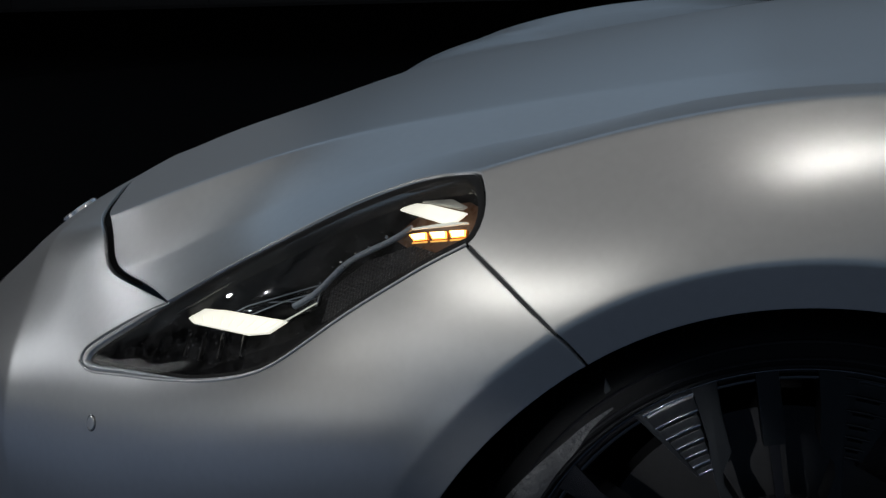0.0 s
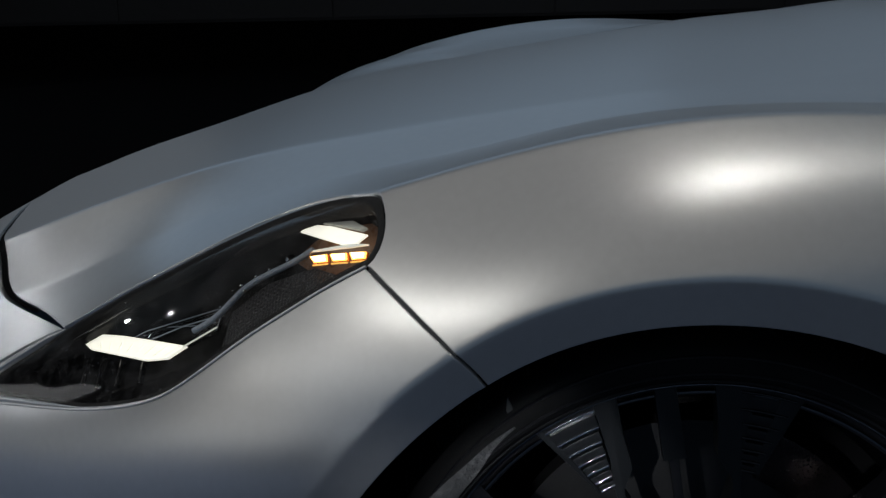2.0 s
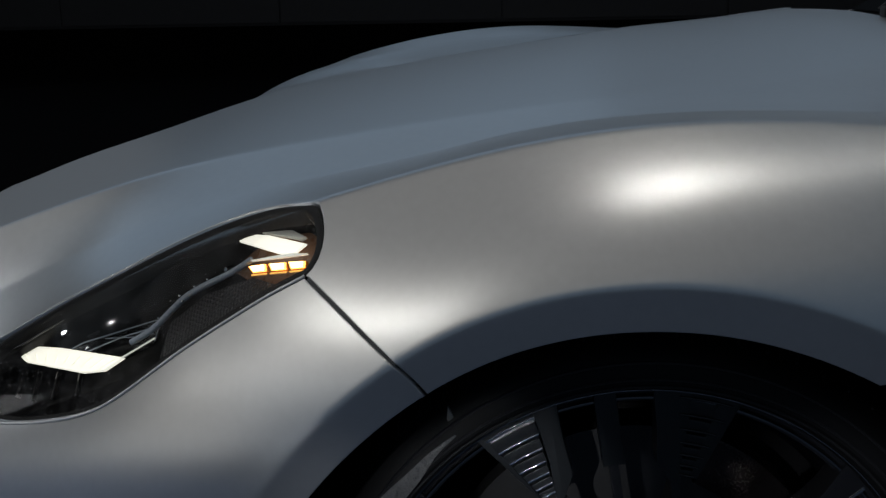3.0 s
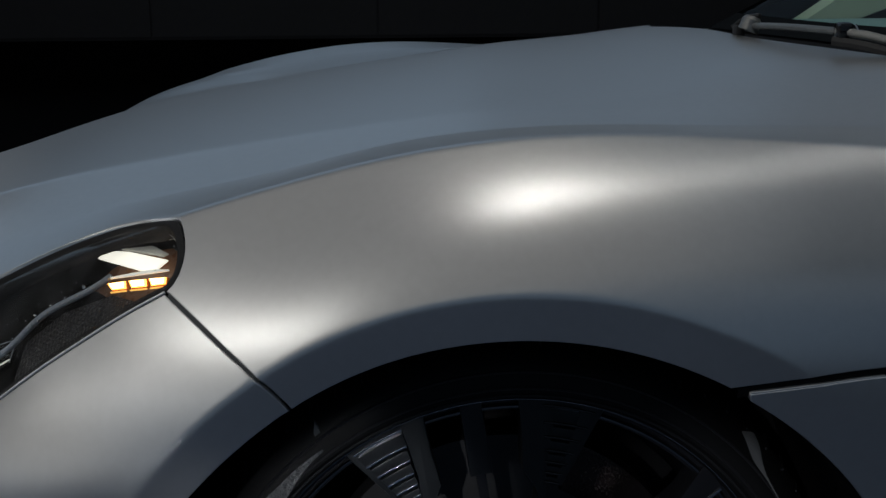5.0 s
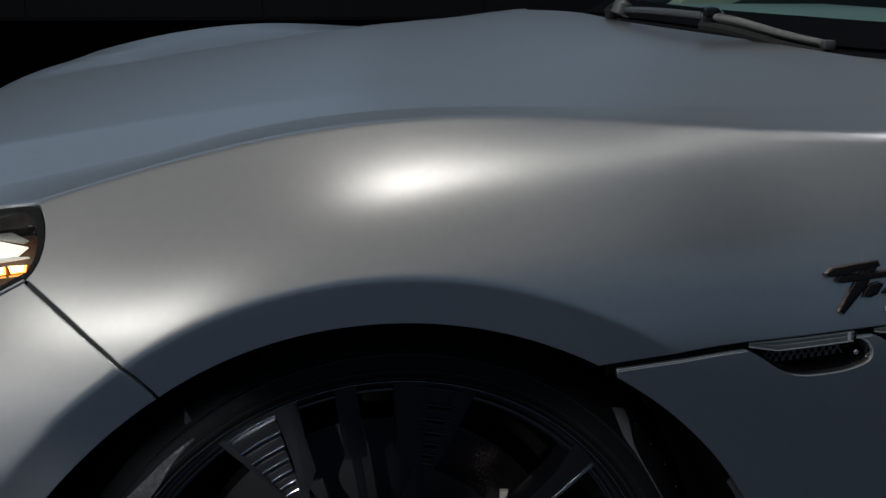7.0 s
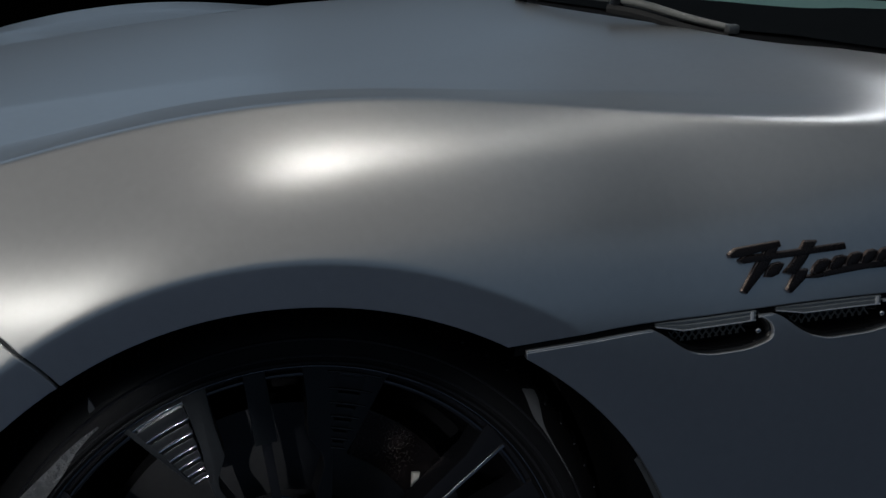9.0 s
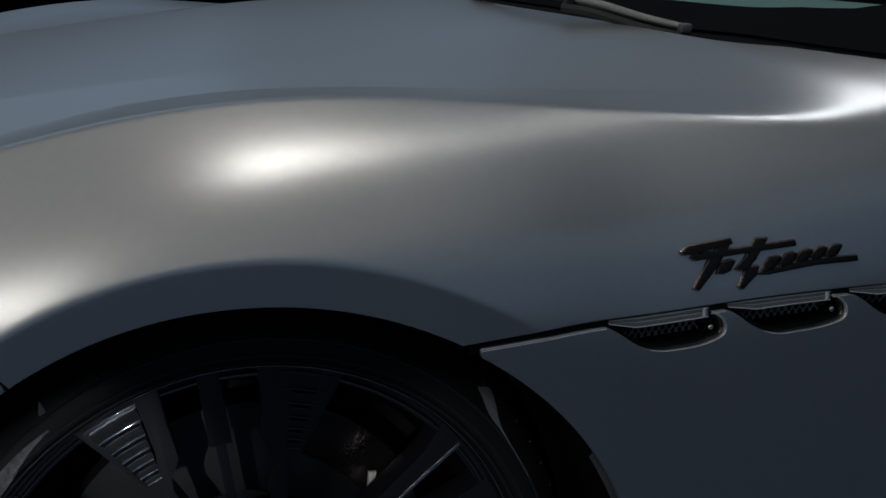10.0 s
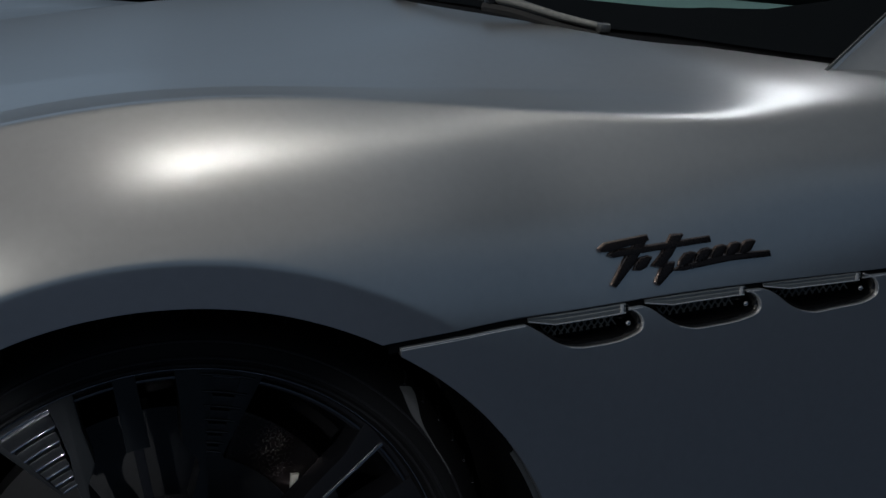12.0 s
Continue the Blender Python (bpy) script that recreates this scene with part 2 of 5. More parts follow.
# ---- the body's surface: sections across the car, lofted along it ----
CENTRE, SKEW = 0.97, 0.09   # the car's middle plane: depth at the axle, and its slant along the car
AXLE_Z = 0.340
ARCH = [0.3615, 0.00104, 0.0042]      # radius of the arch's edge by its angle (radians from the top): constant, slope, bend
FLARE = [0.4012, 0.00482, 0.0042]     # the same of the flat band round it
STATIONS = [-1.26, -1.06, -0.95, -0.8, -0.65, -0.5, -0.35, -0.2, -0.1, 0.0, 0.1, 0.25, 0.35, 0.45, 0.6, 0.75, 1.0]
LINES = {  # depth into the car and height of each feature line at the stations
    "side_y": [0.8, 0.45, 0.33, 0.225, 0.137, 0.062, 0.002, -0.034, -0.036, -0.032, -0.026, -0.014, -0.006, -0.003, 0, 0, 0],
    "side_z": [0.38, 0.42, 0.42, 0.42, 0.42, 0.44, 0.49, 0.56, 0.585, 0.6, 0.605, 0.61, 0.6, 0.6, 0.6, 0.6, 0.6],
    "crest_y": [0.83, 0.55, 0.415, 0.305, 0.225, 0.175, 0.138, 0.14, 0.14, 0.14, 0.14, 0.13, 0.12, 0.1, 0.075, 0.06, 0.05],
    "crest_z": [0.415, 0.495, 0.54, 0.578, 0.617, 0.702, 0.768, 0.8134, 0.837, 0.8509, 0.8548, 0.848, 0.8416, 0.8382, 0.835, 0.836, 0.84],
    "valley_y": [0.86, 0.63, 0.49, 0.345, 0.29, 0.265, 0.258, 0.29, 0.305, 0.31, 0.31, 0.295, 0.28, 0.24, 0.14, 0.1, 0.09],
    "valley_z": [0.425, 0.529, 0.571, 0.613, 0.668, 0.7350, 0.778, 0.8034, 0.8236, 0.836, 0.8404, 0.8392, 0.8385, 0.8402, 0.8485, 0.851, 0.853],
    "ridge_y": [0.9, 0.74, 0.52, 0.385, 0.35, 0.355, 0.365, 0.38, 0.39, 0.395, 0.4, 0.43, 0.46, 0.44, 0.25, 0.165, 0.14],
    "ridge_z": [0.432, 0.56, 0.608, 0.672, 0.729, 0.7749, 0.8032, 0.824, 0.8367, 0.8469, 0.8518, 0.866, 0.883, 0.888, 0.874, 0.868, 0.87],
    "middle_z": [0.4341, 0.5791, 0.6371, 0.6998, 0.7472, 0.7943, 0.8273, 0.8526, 0.8673, 0.8803, 0.8923, 0.9046, 0.9153, 0.9193, 0.925, 0.925, 0.925],
    "hold": [0.3, 0.3, 0.3, 0.28, 0.25, 0.25, 0.25, 0.3, 0.44, 0.55, 0.58, 0.6, 0.6, 0.6, 0.58, 0.55, 0.5],
    "lean": [40, 40, 40, 40, 40, 42, 42, 36, 31, 28, 27, 27, 31, 38, 40, 38, 36],
    "reach": [0.5, 0.5, 0.5, 0.55, 0.6, 0.65, 0.66, 0.58, 0.46, 0.4, 0.38, 0.33, 0.28, 0.24, 0.24, 0.3, 0.36],
}


def spline(xs, ys, at):
    """Natural cubic spline through (xs, ys), read at the places at."""
    xs, ys, at = np.asarray(xs, float), np.asarray(ys, float), np.asarray(at, float)
    n, h = len(xs), np.diff(xs)
    a, b = np.eye(n), np.zeros(n)
    for i in range(1, n - 1):
        a[i, i - 1:i + 2] = h[i - 1], 2 * (h[i - 1] + h[i]), h[i]
        b[i] = 6 * ((ys[i + 1] - ys[i]) / h[i] - (ys[i] - ys[i - 1]) / h[i - 1])
    m = np.linalg.solve(a, b)
    k = np.clip(np.searchsorted(xs, at) - 1, 0, n - 2)
    d, e = at - xs[k], xs[k + 1] - at
    return (m[k] * e ** 3 + m[k + 1] * d ** 3) / (6 * h[k]) + (ys[k] / h[k] - m[k] * h[k] / 6) * e + (ys[k + 1] / h[k] - m[k + 1] * h[k] / 6) * d


def gentle(xs, ys, at):
    """A smooth line through (xs, ys) that never swings past them."""
    h, d = np.diff(xs), np.diff(ys) / np.diff(xs)
    m = np.zeros(len(xs))
    m[0], m[-1] = d[0], d[-1]
    for i in range(1, len(xs) - 1):
        if d[i - 1] * d[i] > 0:
            w0, w1 = 2 * h[i] + h[i - 1], h[i] + 2 * h[i - 1]
            m[i] = (w0 + w1) / (w0 / d[i - 1] + w1 / d[i])
    k = np.clip(np.searchsorted(xs, at) - 1, 0, len(xs) - 2)
    t = (at - xs[k]) / h[k]
    return (1 + 2 * t) * (1 - t) ** 2 * ys[k] + t * (1 - t) ** 2 * h[k] * m[k] + t * t * (3 - 2 * t) * ys[k + 1] + t * t * (t - 1) * h[k] * m[k + 1]


def bezier(p, t):
    u = 1 - t
    return u ** 3 * p[0] + 3 * u * u * t * p[1] + 3 * u * t * t * p[2] + t ** 3 * p[3]


def blur_rows(a, sigma):
    n = int(3 * sigma) + 1
    k = np.exp(-0.5 * (np.arange(-n, n + 1) / sigma) ** 2)
    k /= k.sum()
    padded = np.concatenate([2 * a[:, :1] - a[:, n:0:-1], a, 2 * a[:, -1:] - a[:, -2:-n - 2:-1]], axis=1)
    return np.stack([np.convolve(row, k, mode="valid") for row in padded])


def even_rows(a, sigma):
    """A blur that takes out kinks but keeps the wide curve where it is."""
    b = blur_rows(a, sigma)
    return 2 * b - blur_rows(b, sigma)


# The table: GX stations by GS steps from the sill, over the flank and the crest, to the middle of the bonnet.
LOW, FLANK, TOP = 0.48, 0.30, 0.87
STEP = 0.003
GX = np.concatenate([np.linspace(-1.255, -0.9, 150), np.arange(-0.896, 1.0001, 0.004)])
GS = np.arange(0, LOW + FLANK + TOP + 1e-9, STEP)


def sections():
    f = {k: spline(STATIONS, v, GX) for k, v in LINES.items()}
    low, flank, top = GS[GS < LOW] / LOW, (GS[(GS >= LOW) & (GS < LOW + FLANK)] - LOW) / FLANK, (GS[GS >= LOW + FLANK] - LOW - FLANK) / TOP
    ys, zs = [], []
    for i in range(len(GX)):
        s = np.array([f["side_y"][i], f["side_z"][i]])
        c = np.array([f["crest_y"][i], f["crest_z"][i]])
        v = np.array([f["valley_y"][i], f["valley_z"][i]])
        r = np.array([f["ridge_y"][i], f["ridge_z"][i]])
        m = np.array([CENTRE + SKEW * GX[i], f["middle_z"][i]])
        b = np.array([s[0] + 0.05, 0.16])
        up = np.array([0.0, 1.0])
        p1 = bezier([b[:, None], (b + up * 0.12)[:, None], (s - up * 0.16)[:, None], s[:, None]], low)
        a0, ang = f["hold"][i], f["lean"][i]
        tail = np.array([math.cos(radians(ang)), math.sin(radians(ang))])
        reach = f["reach"][i] * np.linalg.norm(c - s)
        p2 = bezier([s[:, None], (s + up * a0 * (c[1] - s[1]))[:, None], (c - tail * reach)[:, None], c[:, None]], flank)
        # crest, valley, ridge, middle: a smooth line through four heights
        span = gentle(np.array([0, 0.14, 0.30, 1]), np.array([c[0], v[0], r[0], m[0]]), top)
        over = np.clip((span - r[0]) / (m[0] - r[0]), 0, 1)
        z = np.where(span < r[0], np.interp(span, [c[0], v[0], r[0]], [c[1], v[1], r[1]]), r[1] + (m[1] - r[1]) * (1 - (1 - over) ** 1.5))
        ys.append(np.concatenate([p1[0], p2[0], span]))
        zs.append(np.concatenate([p1[1], p2[1], z]))
    return np.array(ys), np.array(zs)


def round_arch(c, angle):
    return c[0] + c[1] * angle + c[2] * angle ** 2


def body_table(nose=True):
    """Places and normals; with nose, the kinks of the bonnet are smoothed away ahead of it."""
    ys, zs = sections()
    ys, zs = blur_rows(ys, 1.2), blur_rows(zs, 1.2)
    for weight, sigma in (
            (np.clip((-0.68 - GX) / 0.12, 0, 1)[:, None] * np.clip((LOW + FLANK + 0.03 - GS) / 0.04, 0, 1)[None], 16),     # the rounded nose
            (np.clip((-0.66 - GX) / 0.17, 0, 1)[:, None] * np.ones(len(GS))[None] * (1.0 if nose else 0.0), 40),                                    # ahead of the bonnet
            (np.clip((GX - 0.30) / 0.18, 0, 1)[:, None] * np.clip(1.6 - np.abs(GS - LOW - FLANK) / 0.04, 0, 1)[None], 4.5),      # the crest rounds off towards the door
            (np.clip((GX - 0.40) / 0.25, 0, 1)[:, None] * np.ones(len(GS))[None], 10),                                      # the shoulder by the door
            (np.clip((GX - 0.52) / 0.14, 0, 1)[:, None] * np.clip((GS - LOW - 0.5 * FLANK) / 0.1, 0, 1)[None], 22),
            (np.clip((GX + 0.6) / 0.3, 0, 1)[:, None] * np.clip((GS - LOW - FLANK - 0.14) / 0.05, 0, 1)[None], 2.5),         # the middle of the bonnet
            (np.clip((GX - 0.10) / 0.2, 0, 1)[:, None] * np.clip((GS - LOW - FLANK - 0.10) / 0.08, 0, 1)[None], 20)):      # its tail
        soft = even_rows if sigma > 12 else blur_rows
        ys = ys * (1 - weight) + soft(ys, sigma) * weight
        zs = zs * (1 - weight) + soft(zs, sigma) * weight
    # even out the nose along the car
    weight = np.clip((-0.82 - GX) / 0.12, 0, 1)[:, None] * np.ones(len(GS))[None]
    ys = ys * (1 - weight) + even_rows(ys.T, 26).T * weight
    zs = zs * (1 - weight) + even_rows(zs.T, 26).T * weight
    # the flat band round the wheel arch
    zg = np.arange(0.1, 1.0, 0.004)
    n = int((LOW + FLANK) / STEP)
    flat = np.stack([np.interp(zg, zs[i, :n], ys[i, :n]) for i in range(len(GX))])
    x = np.repeat(GX[:, None], len(GS), 1)
    d = np.hypot(x, zs - AXLE_Z)
    flare = round_arch(FLARE, np.clip(np.arctan2(x, zs - AXLE_Z), -1.9, 1.9))
    ramp = np.clip(d - flare + 0.004, 0, 0.008) ** 2 / 0.016 + np.maximum(d - flare - 0.004, 0)
    kx, kz = x / d * (flare + ramp), AXLE_Z + (zs - AXLE_Z) / d * (flare + ramp)
    fi = np.interp(kx, GX, np.arange(len(GX)))
    fj = np.clip((kz - 0.1) / 0.004, 0, len(zg) - 1.001)
    i0, j0 = np.minimum(fi.astype(int), len(GX) - 2), fj.astype(int)
    u, v = fi - i0, fj - j0
    edge = flat[i0, j0] * (1 - u) * (1 - v) + flat[i0 + 1, j0] * u * (1 - v) + flat[i0, j0 + 1] * (1 - u) * v + flat[i0 + 1, j0 + 1] * u * v
    near_arch = d < flare + 0.004
    near_arch[:, n:] = False
    ys = np.where(near_arch, edge + 0.05 * np.maximum(flare - d, 0), ys)
    table = np.stack([x, ys, zs], axis=-1)
    du = np.stack([np.gradient(table[..., k], GX, axis=0) for k in range(3)], -1)
    dv = np.gradient(table, STEP, axis=1)
    nrm = np.cross(du, dv)
    nrm /= np.linalg.norm(nrm, axis=-1, keepdims=True)
    return table, nrm


TABLE, NORMALS = body_table()
BONNET_TABLE, BONNET_NORMALS = body_table(False)


def on_body(x, s, what=None):
    """Place (or normal) on the near half of the body at station x and step s; arrays welcome."""
    what = TABLE if what is None else what
    fi = np.interp(x, GX, np.arange(len(GX)))
    fj = np.clip(np.asarray(s) / STEP, 0, len(GS) - 1.001)
    i0, j0 = np.minimum(fi.astype(int), len(GX) - 2), fj.astype(int)
    u, v = (fi - i0)[..., None], (fj - j0)[..., None]
    return what[i0, j0] * (1 - u) * (1 - v) + what[i0 + 1, j0] * u * (1 - v) + what[i0, j0 + 1] * (1 - u) * v + what[i0 + 1, j0 + 1] * u * v


def step_at(x, value, axis):
    """The step s at which the section at x reaches a height (axis 2, flank) or a depth (axis 1, top)."""
    p = on_body(np.full(len(GS), float(x)), GS)
    n = int((LOW + FLANK + 0.02) / STEP)
    return float(np.interp(value, p[:n, 2], GS[:n]) if axis == 2 else np.interp(value, p[n - 8:, 1], GS[n - 8:]))


# ---- building helpers ----
def thing(name, label, category, group="", at=(0, 0, 0)):
    ob = new(name)
    ob.empty_display_size = 0.1
    ob.location = at
    return tagged(ob, label, category, group)


def mesh_object(name, verts, faces, mat, parent=None, label="", smooth=True, normals=None):
    me = bpy.data.meshes.new(name)
    me.from_pydata([tuple(map(float, v)) for v in verts], [], [tuple(map(int, f)) for f in faces])
    me.materials.append(mat)
    me.polygons.foreach_set("use_smooth", [smooth] * len(me.polygons))
    if normals is not None:
        me.normals_split_custom_set_from_vertices([tuple(map(float, n)) for n in normals])
    ob = new(name, me)
    if parent:
        ob.parent = parent
    if label:
        ob["label"] = label
    return ob


def part(name, bm, mat, parent=None, label="", smooth=30):
    me = bpy.data.meshes.new(name)
    bmesh.ops.recalc_face_normals(bm, faces=bm.faces)
    bm.to_mesh(me)
    bm.free()
    me.materials.append(mat)
    if smooth:
        me.polygons.foreach_set("use_smooth", [True] * len(me.polygons))
        me.set_sharp_from_angle(angle=radians(smooth))
    ob = new(name, me)
    if parent:
        ob.parent = parent
    if label:
        ob["label"] = label
    return ob


def curve_through(points, step=0.006):
    """A smooth open line through the points (Catmull-Rom), resampled at even steps."""
    p = np.asarray(points, float)
    if len(p) == 2:
        n = max(2, int(np.linalg.norm(p[1] - p[0]) / step) + 1)
        return [tuple(p[0] + (p[1] - p[0]) * k / (n - 1)) for k in range(n)]
    d = np.concatenate([[0], np.cumsum(np.linalg.norm(np.diff(p, axis=0), axis=1))])
    n = max(3, int(d[-1] / step) + 1)
    at = np.linspace(0, d[-1], n)
    return list(zip(*[spline(d, p[:, k], at) for k in range(p.shape[1])]))


def loop_of(*lines, step=0.006):
    """A closed outline of smooth lines that meet in corners."""
    out = []
    for line in lines:
        pts = curve_through(line, step)
        out += pts if not out or math.dist(out[-1], pts[0]) > 1e-4 else pts[1:]
    return out[:-1] if math.dist(out[0], out[-1]) < 1e-4 else out


def inset(loop, gap):
    """The outline moved inwards by gap (outwards where it is minus)."""
    p = np.asarray(loop, float)
    area = np.sum(p[:, 0] * np.roll(p[:, 1], -1) - np.roll(p[:, 0], -1) * p[:, 1])
    d = np.roll(p, -1, 0) - np.roll(p, 1, 0)
    n = np.stack([-d[:, 1], d[:, 0]], 1) / np.linalg.norm(d, axis=1, keepdims=True)
    return p + n * gap * (1 if area > 0 else -1)


def inside(points, loop):
    x, y = points[:, 0], points[:, 1]
    hit = np.zeros(len(points), bool)
    a = loop
    b = np.roll(loop, -1, 0)
    for (x0, y0), (x1, y1) in zip(a, b):
        if y0 != y1:
            cross = ((y0 > y) != (y1 > y)) & (x < (x1 - x0) * (y - y0) / (y1 - y0) + x0)
            hit ^= cross
    return hit


def clear_of(points, loop, margin):
    best = np.full(len(points), 1e9)
    for k in range(0, len(loop), 64):
        best = np.minimum(best, np.linalg.norm(points[:, None] - loop[None, k:k + 64], axis=2).min(1))
    return points[best > margin]


def grid_lines(lo, hi, step, dense=()):
    """Even lines from lo to hi, with closer ones about the places in dense."""
    lines = list(np.arange(lo, hi, step))
    for c in dense:
        lines += [c + k * 0.0022 for k in range(-4, 5) if lo < c + k * 0.0022 < hi]
    lines = sorted(lines)
    kept = [lines[0]]
    for v in lines[1:]:
        if v - kept[-1] > 0.0015:
            kept.append(v)
    return kept


def sheet(loop, spacing, place, gap=0.0, lip=0.012, keep_open=None, extra=()):
    """A panel: the outline in (x, s) filled with small faces on the surface place(x, s, normals?), with a rounded edge turned
    inwards all round, but for stretches where keep_open(x, s) is true. Returns vertices, faces, normals."""
    from mathutils.geometry import delaunay_2d_cdt
    loop = inset(loop, gap)
    lo, hi = loop.min(0), loop.max(0)
    gx = np.arange(lo[0], hi[0], spacing)
    gs = np.array(grid_lines(lo[1], hi[1], spacing, (LOW + FLANK, LOW + FLANK + 0.14 * TOP, LOW + FLANK + 0.30 * TOP)))
    grid = np.stack(np.meshgrid(gx, gs, indexing="ij"), -1).reshape(-1, 2)
    if len(extra):
        grid = np.concatenate([grid, extra])
    grid = grid[inside(grid, loop)]
    grid = clear_of(grid, loop, spacing * 0.35)
    n = len(loop)
    flat = [Vector(p) for p in loop] + [Vector(p) for p in grid]
    vs, _, fs, origin, _, _ = delaunay_2d_cdt(flat, [(k, (k + 1) % n) for k in range(n)], [], 2, 1e-6)
    xs = np.array([(v.x, v.y) for v in vs])
    tri = np.array([f for f in fs])
    mid = xs[tri].mean(1)
    tri = tri[inside(mid, loop)]
    pos, nrm = place(xs[:, 0], xs[:, 1]), place(xs[:, 0], xs[:, 1], True)
    first = {}
    for k, o in enumerate(origin):
        for q in o:
            first.setdefault(q, k)
    ring = [first[k] for k in range(n)]
    verts, faces, norms = list(pos), [tuple(t) for t in tri], list(nrm)
    if lip:
        edge = pos[ring]
        tangent = np.roll(edge, -1, 0) - np.roll(edge, 1, 0)
        out = np.cross(tangent, nrm[ring])
        out /= np.linalg.norm(out, axis=1, keepdims=True) + 1e-12
        centre_side = inset(loop, 0.003)
        inward = place(centre_side[:, 0], centre_side[:, 1]) - edge
        out *= np.where((out * inward).sum(1) > 0, -1, 1)[:, None]
        rows = [ring]
        for drop, push, tilt in ((0.0004, 0.0007, 0.45), (0.0014, 0.0012, 1.1), (lip, 0.0012, 1.55)):
            start = len(verts)
            verts += list(edge - nrm[ring] * drop + out * push)
            norms += list(nrm[ring] * math.cos(tilt) + out * math.sin(tilt))
            rows.append(list(range(start, start + n)))
        for a, b in zip(rows, rows[1:]):
            for k in range(n):
                m = (k + 1) % n
                if keep_open is not None and keep_open(loop[k]) and keep_open(loop[m]):
                    continue
                faces.append((a[k], a[m], b[m], b[k]))
    verts, norms = np.array(verts), np.array(norms)
    # turn the faces the way the normals point
    f3 = [f[:3] for f in faces]
    v = verts[np.array(f3)]
    turn = (np.cross(v[:, 1] - v[:, 0], v[:, 2] - v[:, 0]) * norms[np.array(f3)].mean(1)).sum(1) < 0
    faces = [tuple(reversed(f)) if t else tuple(f) for f, t in zip(faces, turn)]
    return verts, faces, norms


def mirrored(verts, faces, norms):
    axis = np.array([-SKEW, 1.0, 0.0]) / math.hypot(SKEW, 1.0)
    v = verts - 2 * ((verts - np.array([0, CENTRE, 0])) @ axis)[:, None] * axis
    return v, [tuple(reversed(f)) for f in faces], norms - 2 * (norms @ axis)[:, None] * axis


def joined(*pieces):
    verts, faces, norms, base = [], [], [], 0
    for v, f, n in pieces:
        verts.append(v)
        norms.append(n)
        faces += [tuple(k + base for k in q) for q in f]
        base += len(v)
    return np.concatenate(verts), faces, np.concatenate(norms)


def body_place(x, s, normals=False):
    p = on_body(np.asarray(x), np.asarray(s), NORMALS if normals else TABLE)
    return p / np.linalg.norm(p, axis=-1, keepdims=True) if normals else p


S_MAX = float(GS[-1])


def bonnet_place(x, s, normals=False):
    return on_body(np.asarray(x), np.asarray(s), BONNET_NORMALS if normals else BONNET_TABLE)


def arch_line(x0, z0, x1, z1):
    """Points (x, s) on the wheel arch's edge between the angles of two places, over the top."""
    a0, a1 = math.atan2(x0, z0 - AXLE_Z), math.atan2(x1, z1 - AXLE_Z)
    out = []
    for k in range(61):
        a = a0 + (a1 - a0) * k / 60
        r = round_arch(ARCH, a)
        x, z = r * math.sin(a), AXLE_Z + r * math.cos(a)
        out.append((x, step_at(x, z, 2)))
    return out


def ring_mesh(profile, n=128, a0=0.0, a1=2 * math.pi):
    """A profile of (radius, y) turned round the axle."""
    bm = bmesh.new()
    closed = abs(a1 - a0 - 2 * math.pi) < 1e-6
    rows = []
    for k in range(n if closed else n + 1):
        a = a0 + (a1 - a0) * k / n
        rows.append([bm.verts.new((r * math.sin(a), y, r * math.cos(a))) for r, y in profile])
    for k in range(n):
        p, q = rows[k], rows[(k + 1) % len(rows)]
        for i in range(len(profile) - 1):
            bm.faces.new((p[i], p[i + 1], q[i + 1], q[i]))
    return bm


def prism(points, m, depth, bevel=0.0):
    """A flat outline (2D) pushed to a thickness: front face at local z = 0, back at -depth, at the pose m, with a rounded front edge."""
    bm = bmesh.new()
    front = bm.faces.new([bm.verts.new((x, y, 0)) for x, y in points])
    if front.normal.z < 0 or front.calc_area() and sum(a[0] * b[1] - b[0] * a[1] for a, b in zip(points, points[1:] + points[:1])) < 0:
        front.normal_flip()
    made = bmesh.ops.extrude_face_region(bm, geom=[front])
    for v in made["geom"]:
        if isinstance(v, bmesh.types.BMVert):
            v.co.z -= depth
    bmesh.ops.recalc_face_normals(bm, faces=bm.faces)
    if bevel:
        top = [e for e in bm.edges if all(v.co.z > -1e-6 for v in e.verts)]
        bmesh.ops.bevel(bm, geom=top, offset=bevel, segments=2, profile=0.6, affect="EDGES", clamp_overlap=True)
    bmesh.ops.transform(bm, matrix=m, verts=bm.verts)
    return bm


def tube(points, radius, n=10, flat=1.0):
    """A round bar along the points; radius may be a list. flat squashes it in height."""
    p = [Vector(q) for q in points]
    r = radius if isinstance(radius, (list, tuple)) else [radius] * len(p)
    bm = bmesh.new()
    rows = []
    for k, c in enumerate(p):
        d = (p[min(k + 1, len(p) - 1)] - p[max(k - 1, 0)]).normalized()
        a = d.cross(Vector((0, 0, 1))).normalized()
        b = a.cross(d).normalized()
        rows.append([bm.verts.new(c + (a * math.cos(2 * math.pi * i / n) + b * math.sin(2 * math.pi * i / n) * flat) * r[k]) for i in range(n)])
    for a, b in zip(rows, rows[1:]):
        for i in range(n):
            bm.faces.new((a[i], a[(i + 1) % n], b[(i + 1) % n], b[i]))
    bm.faces.new(rows[0])
    bm.faces.new(rows[-1][::-1])
    return bm


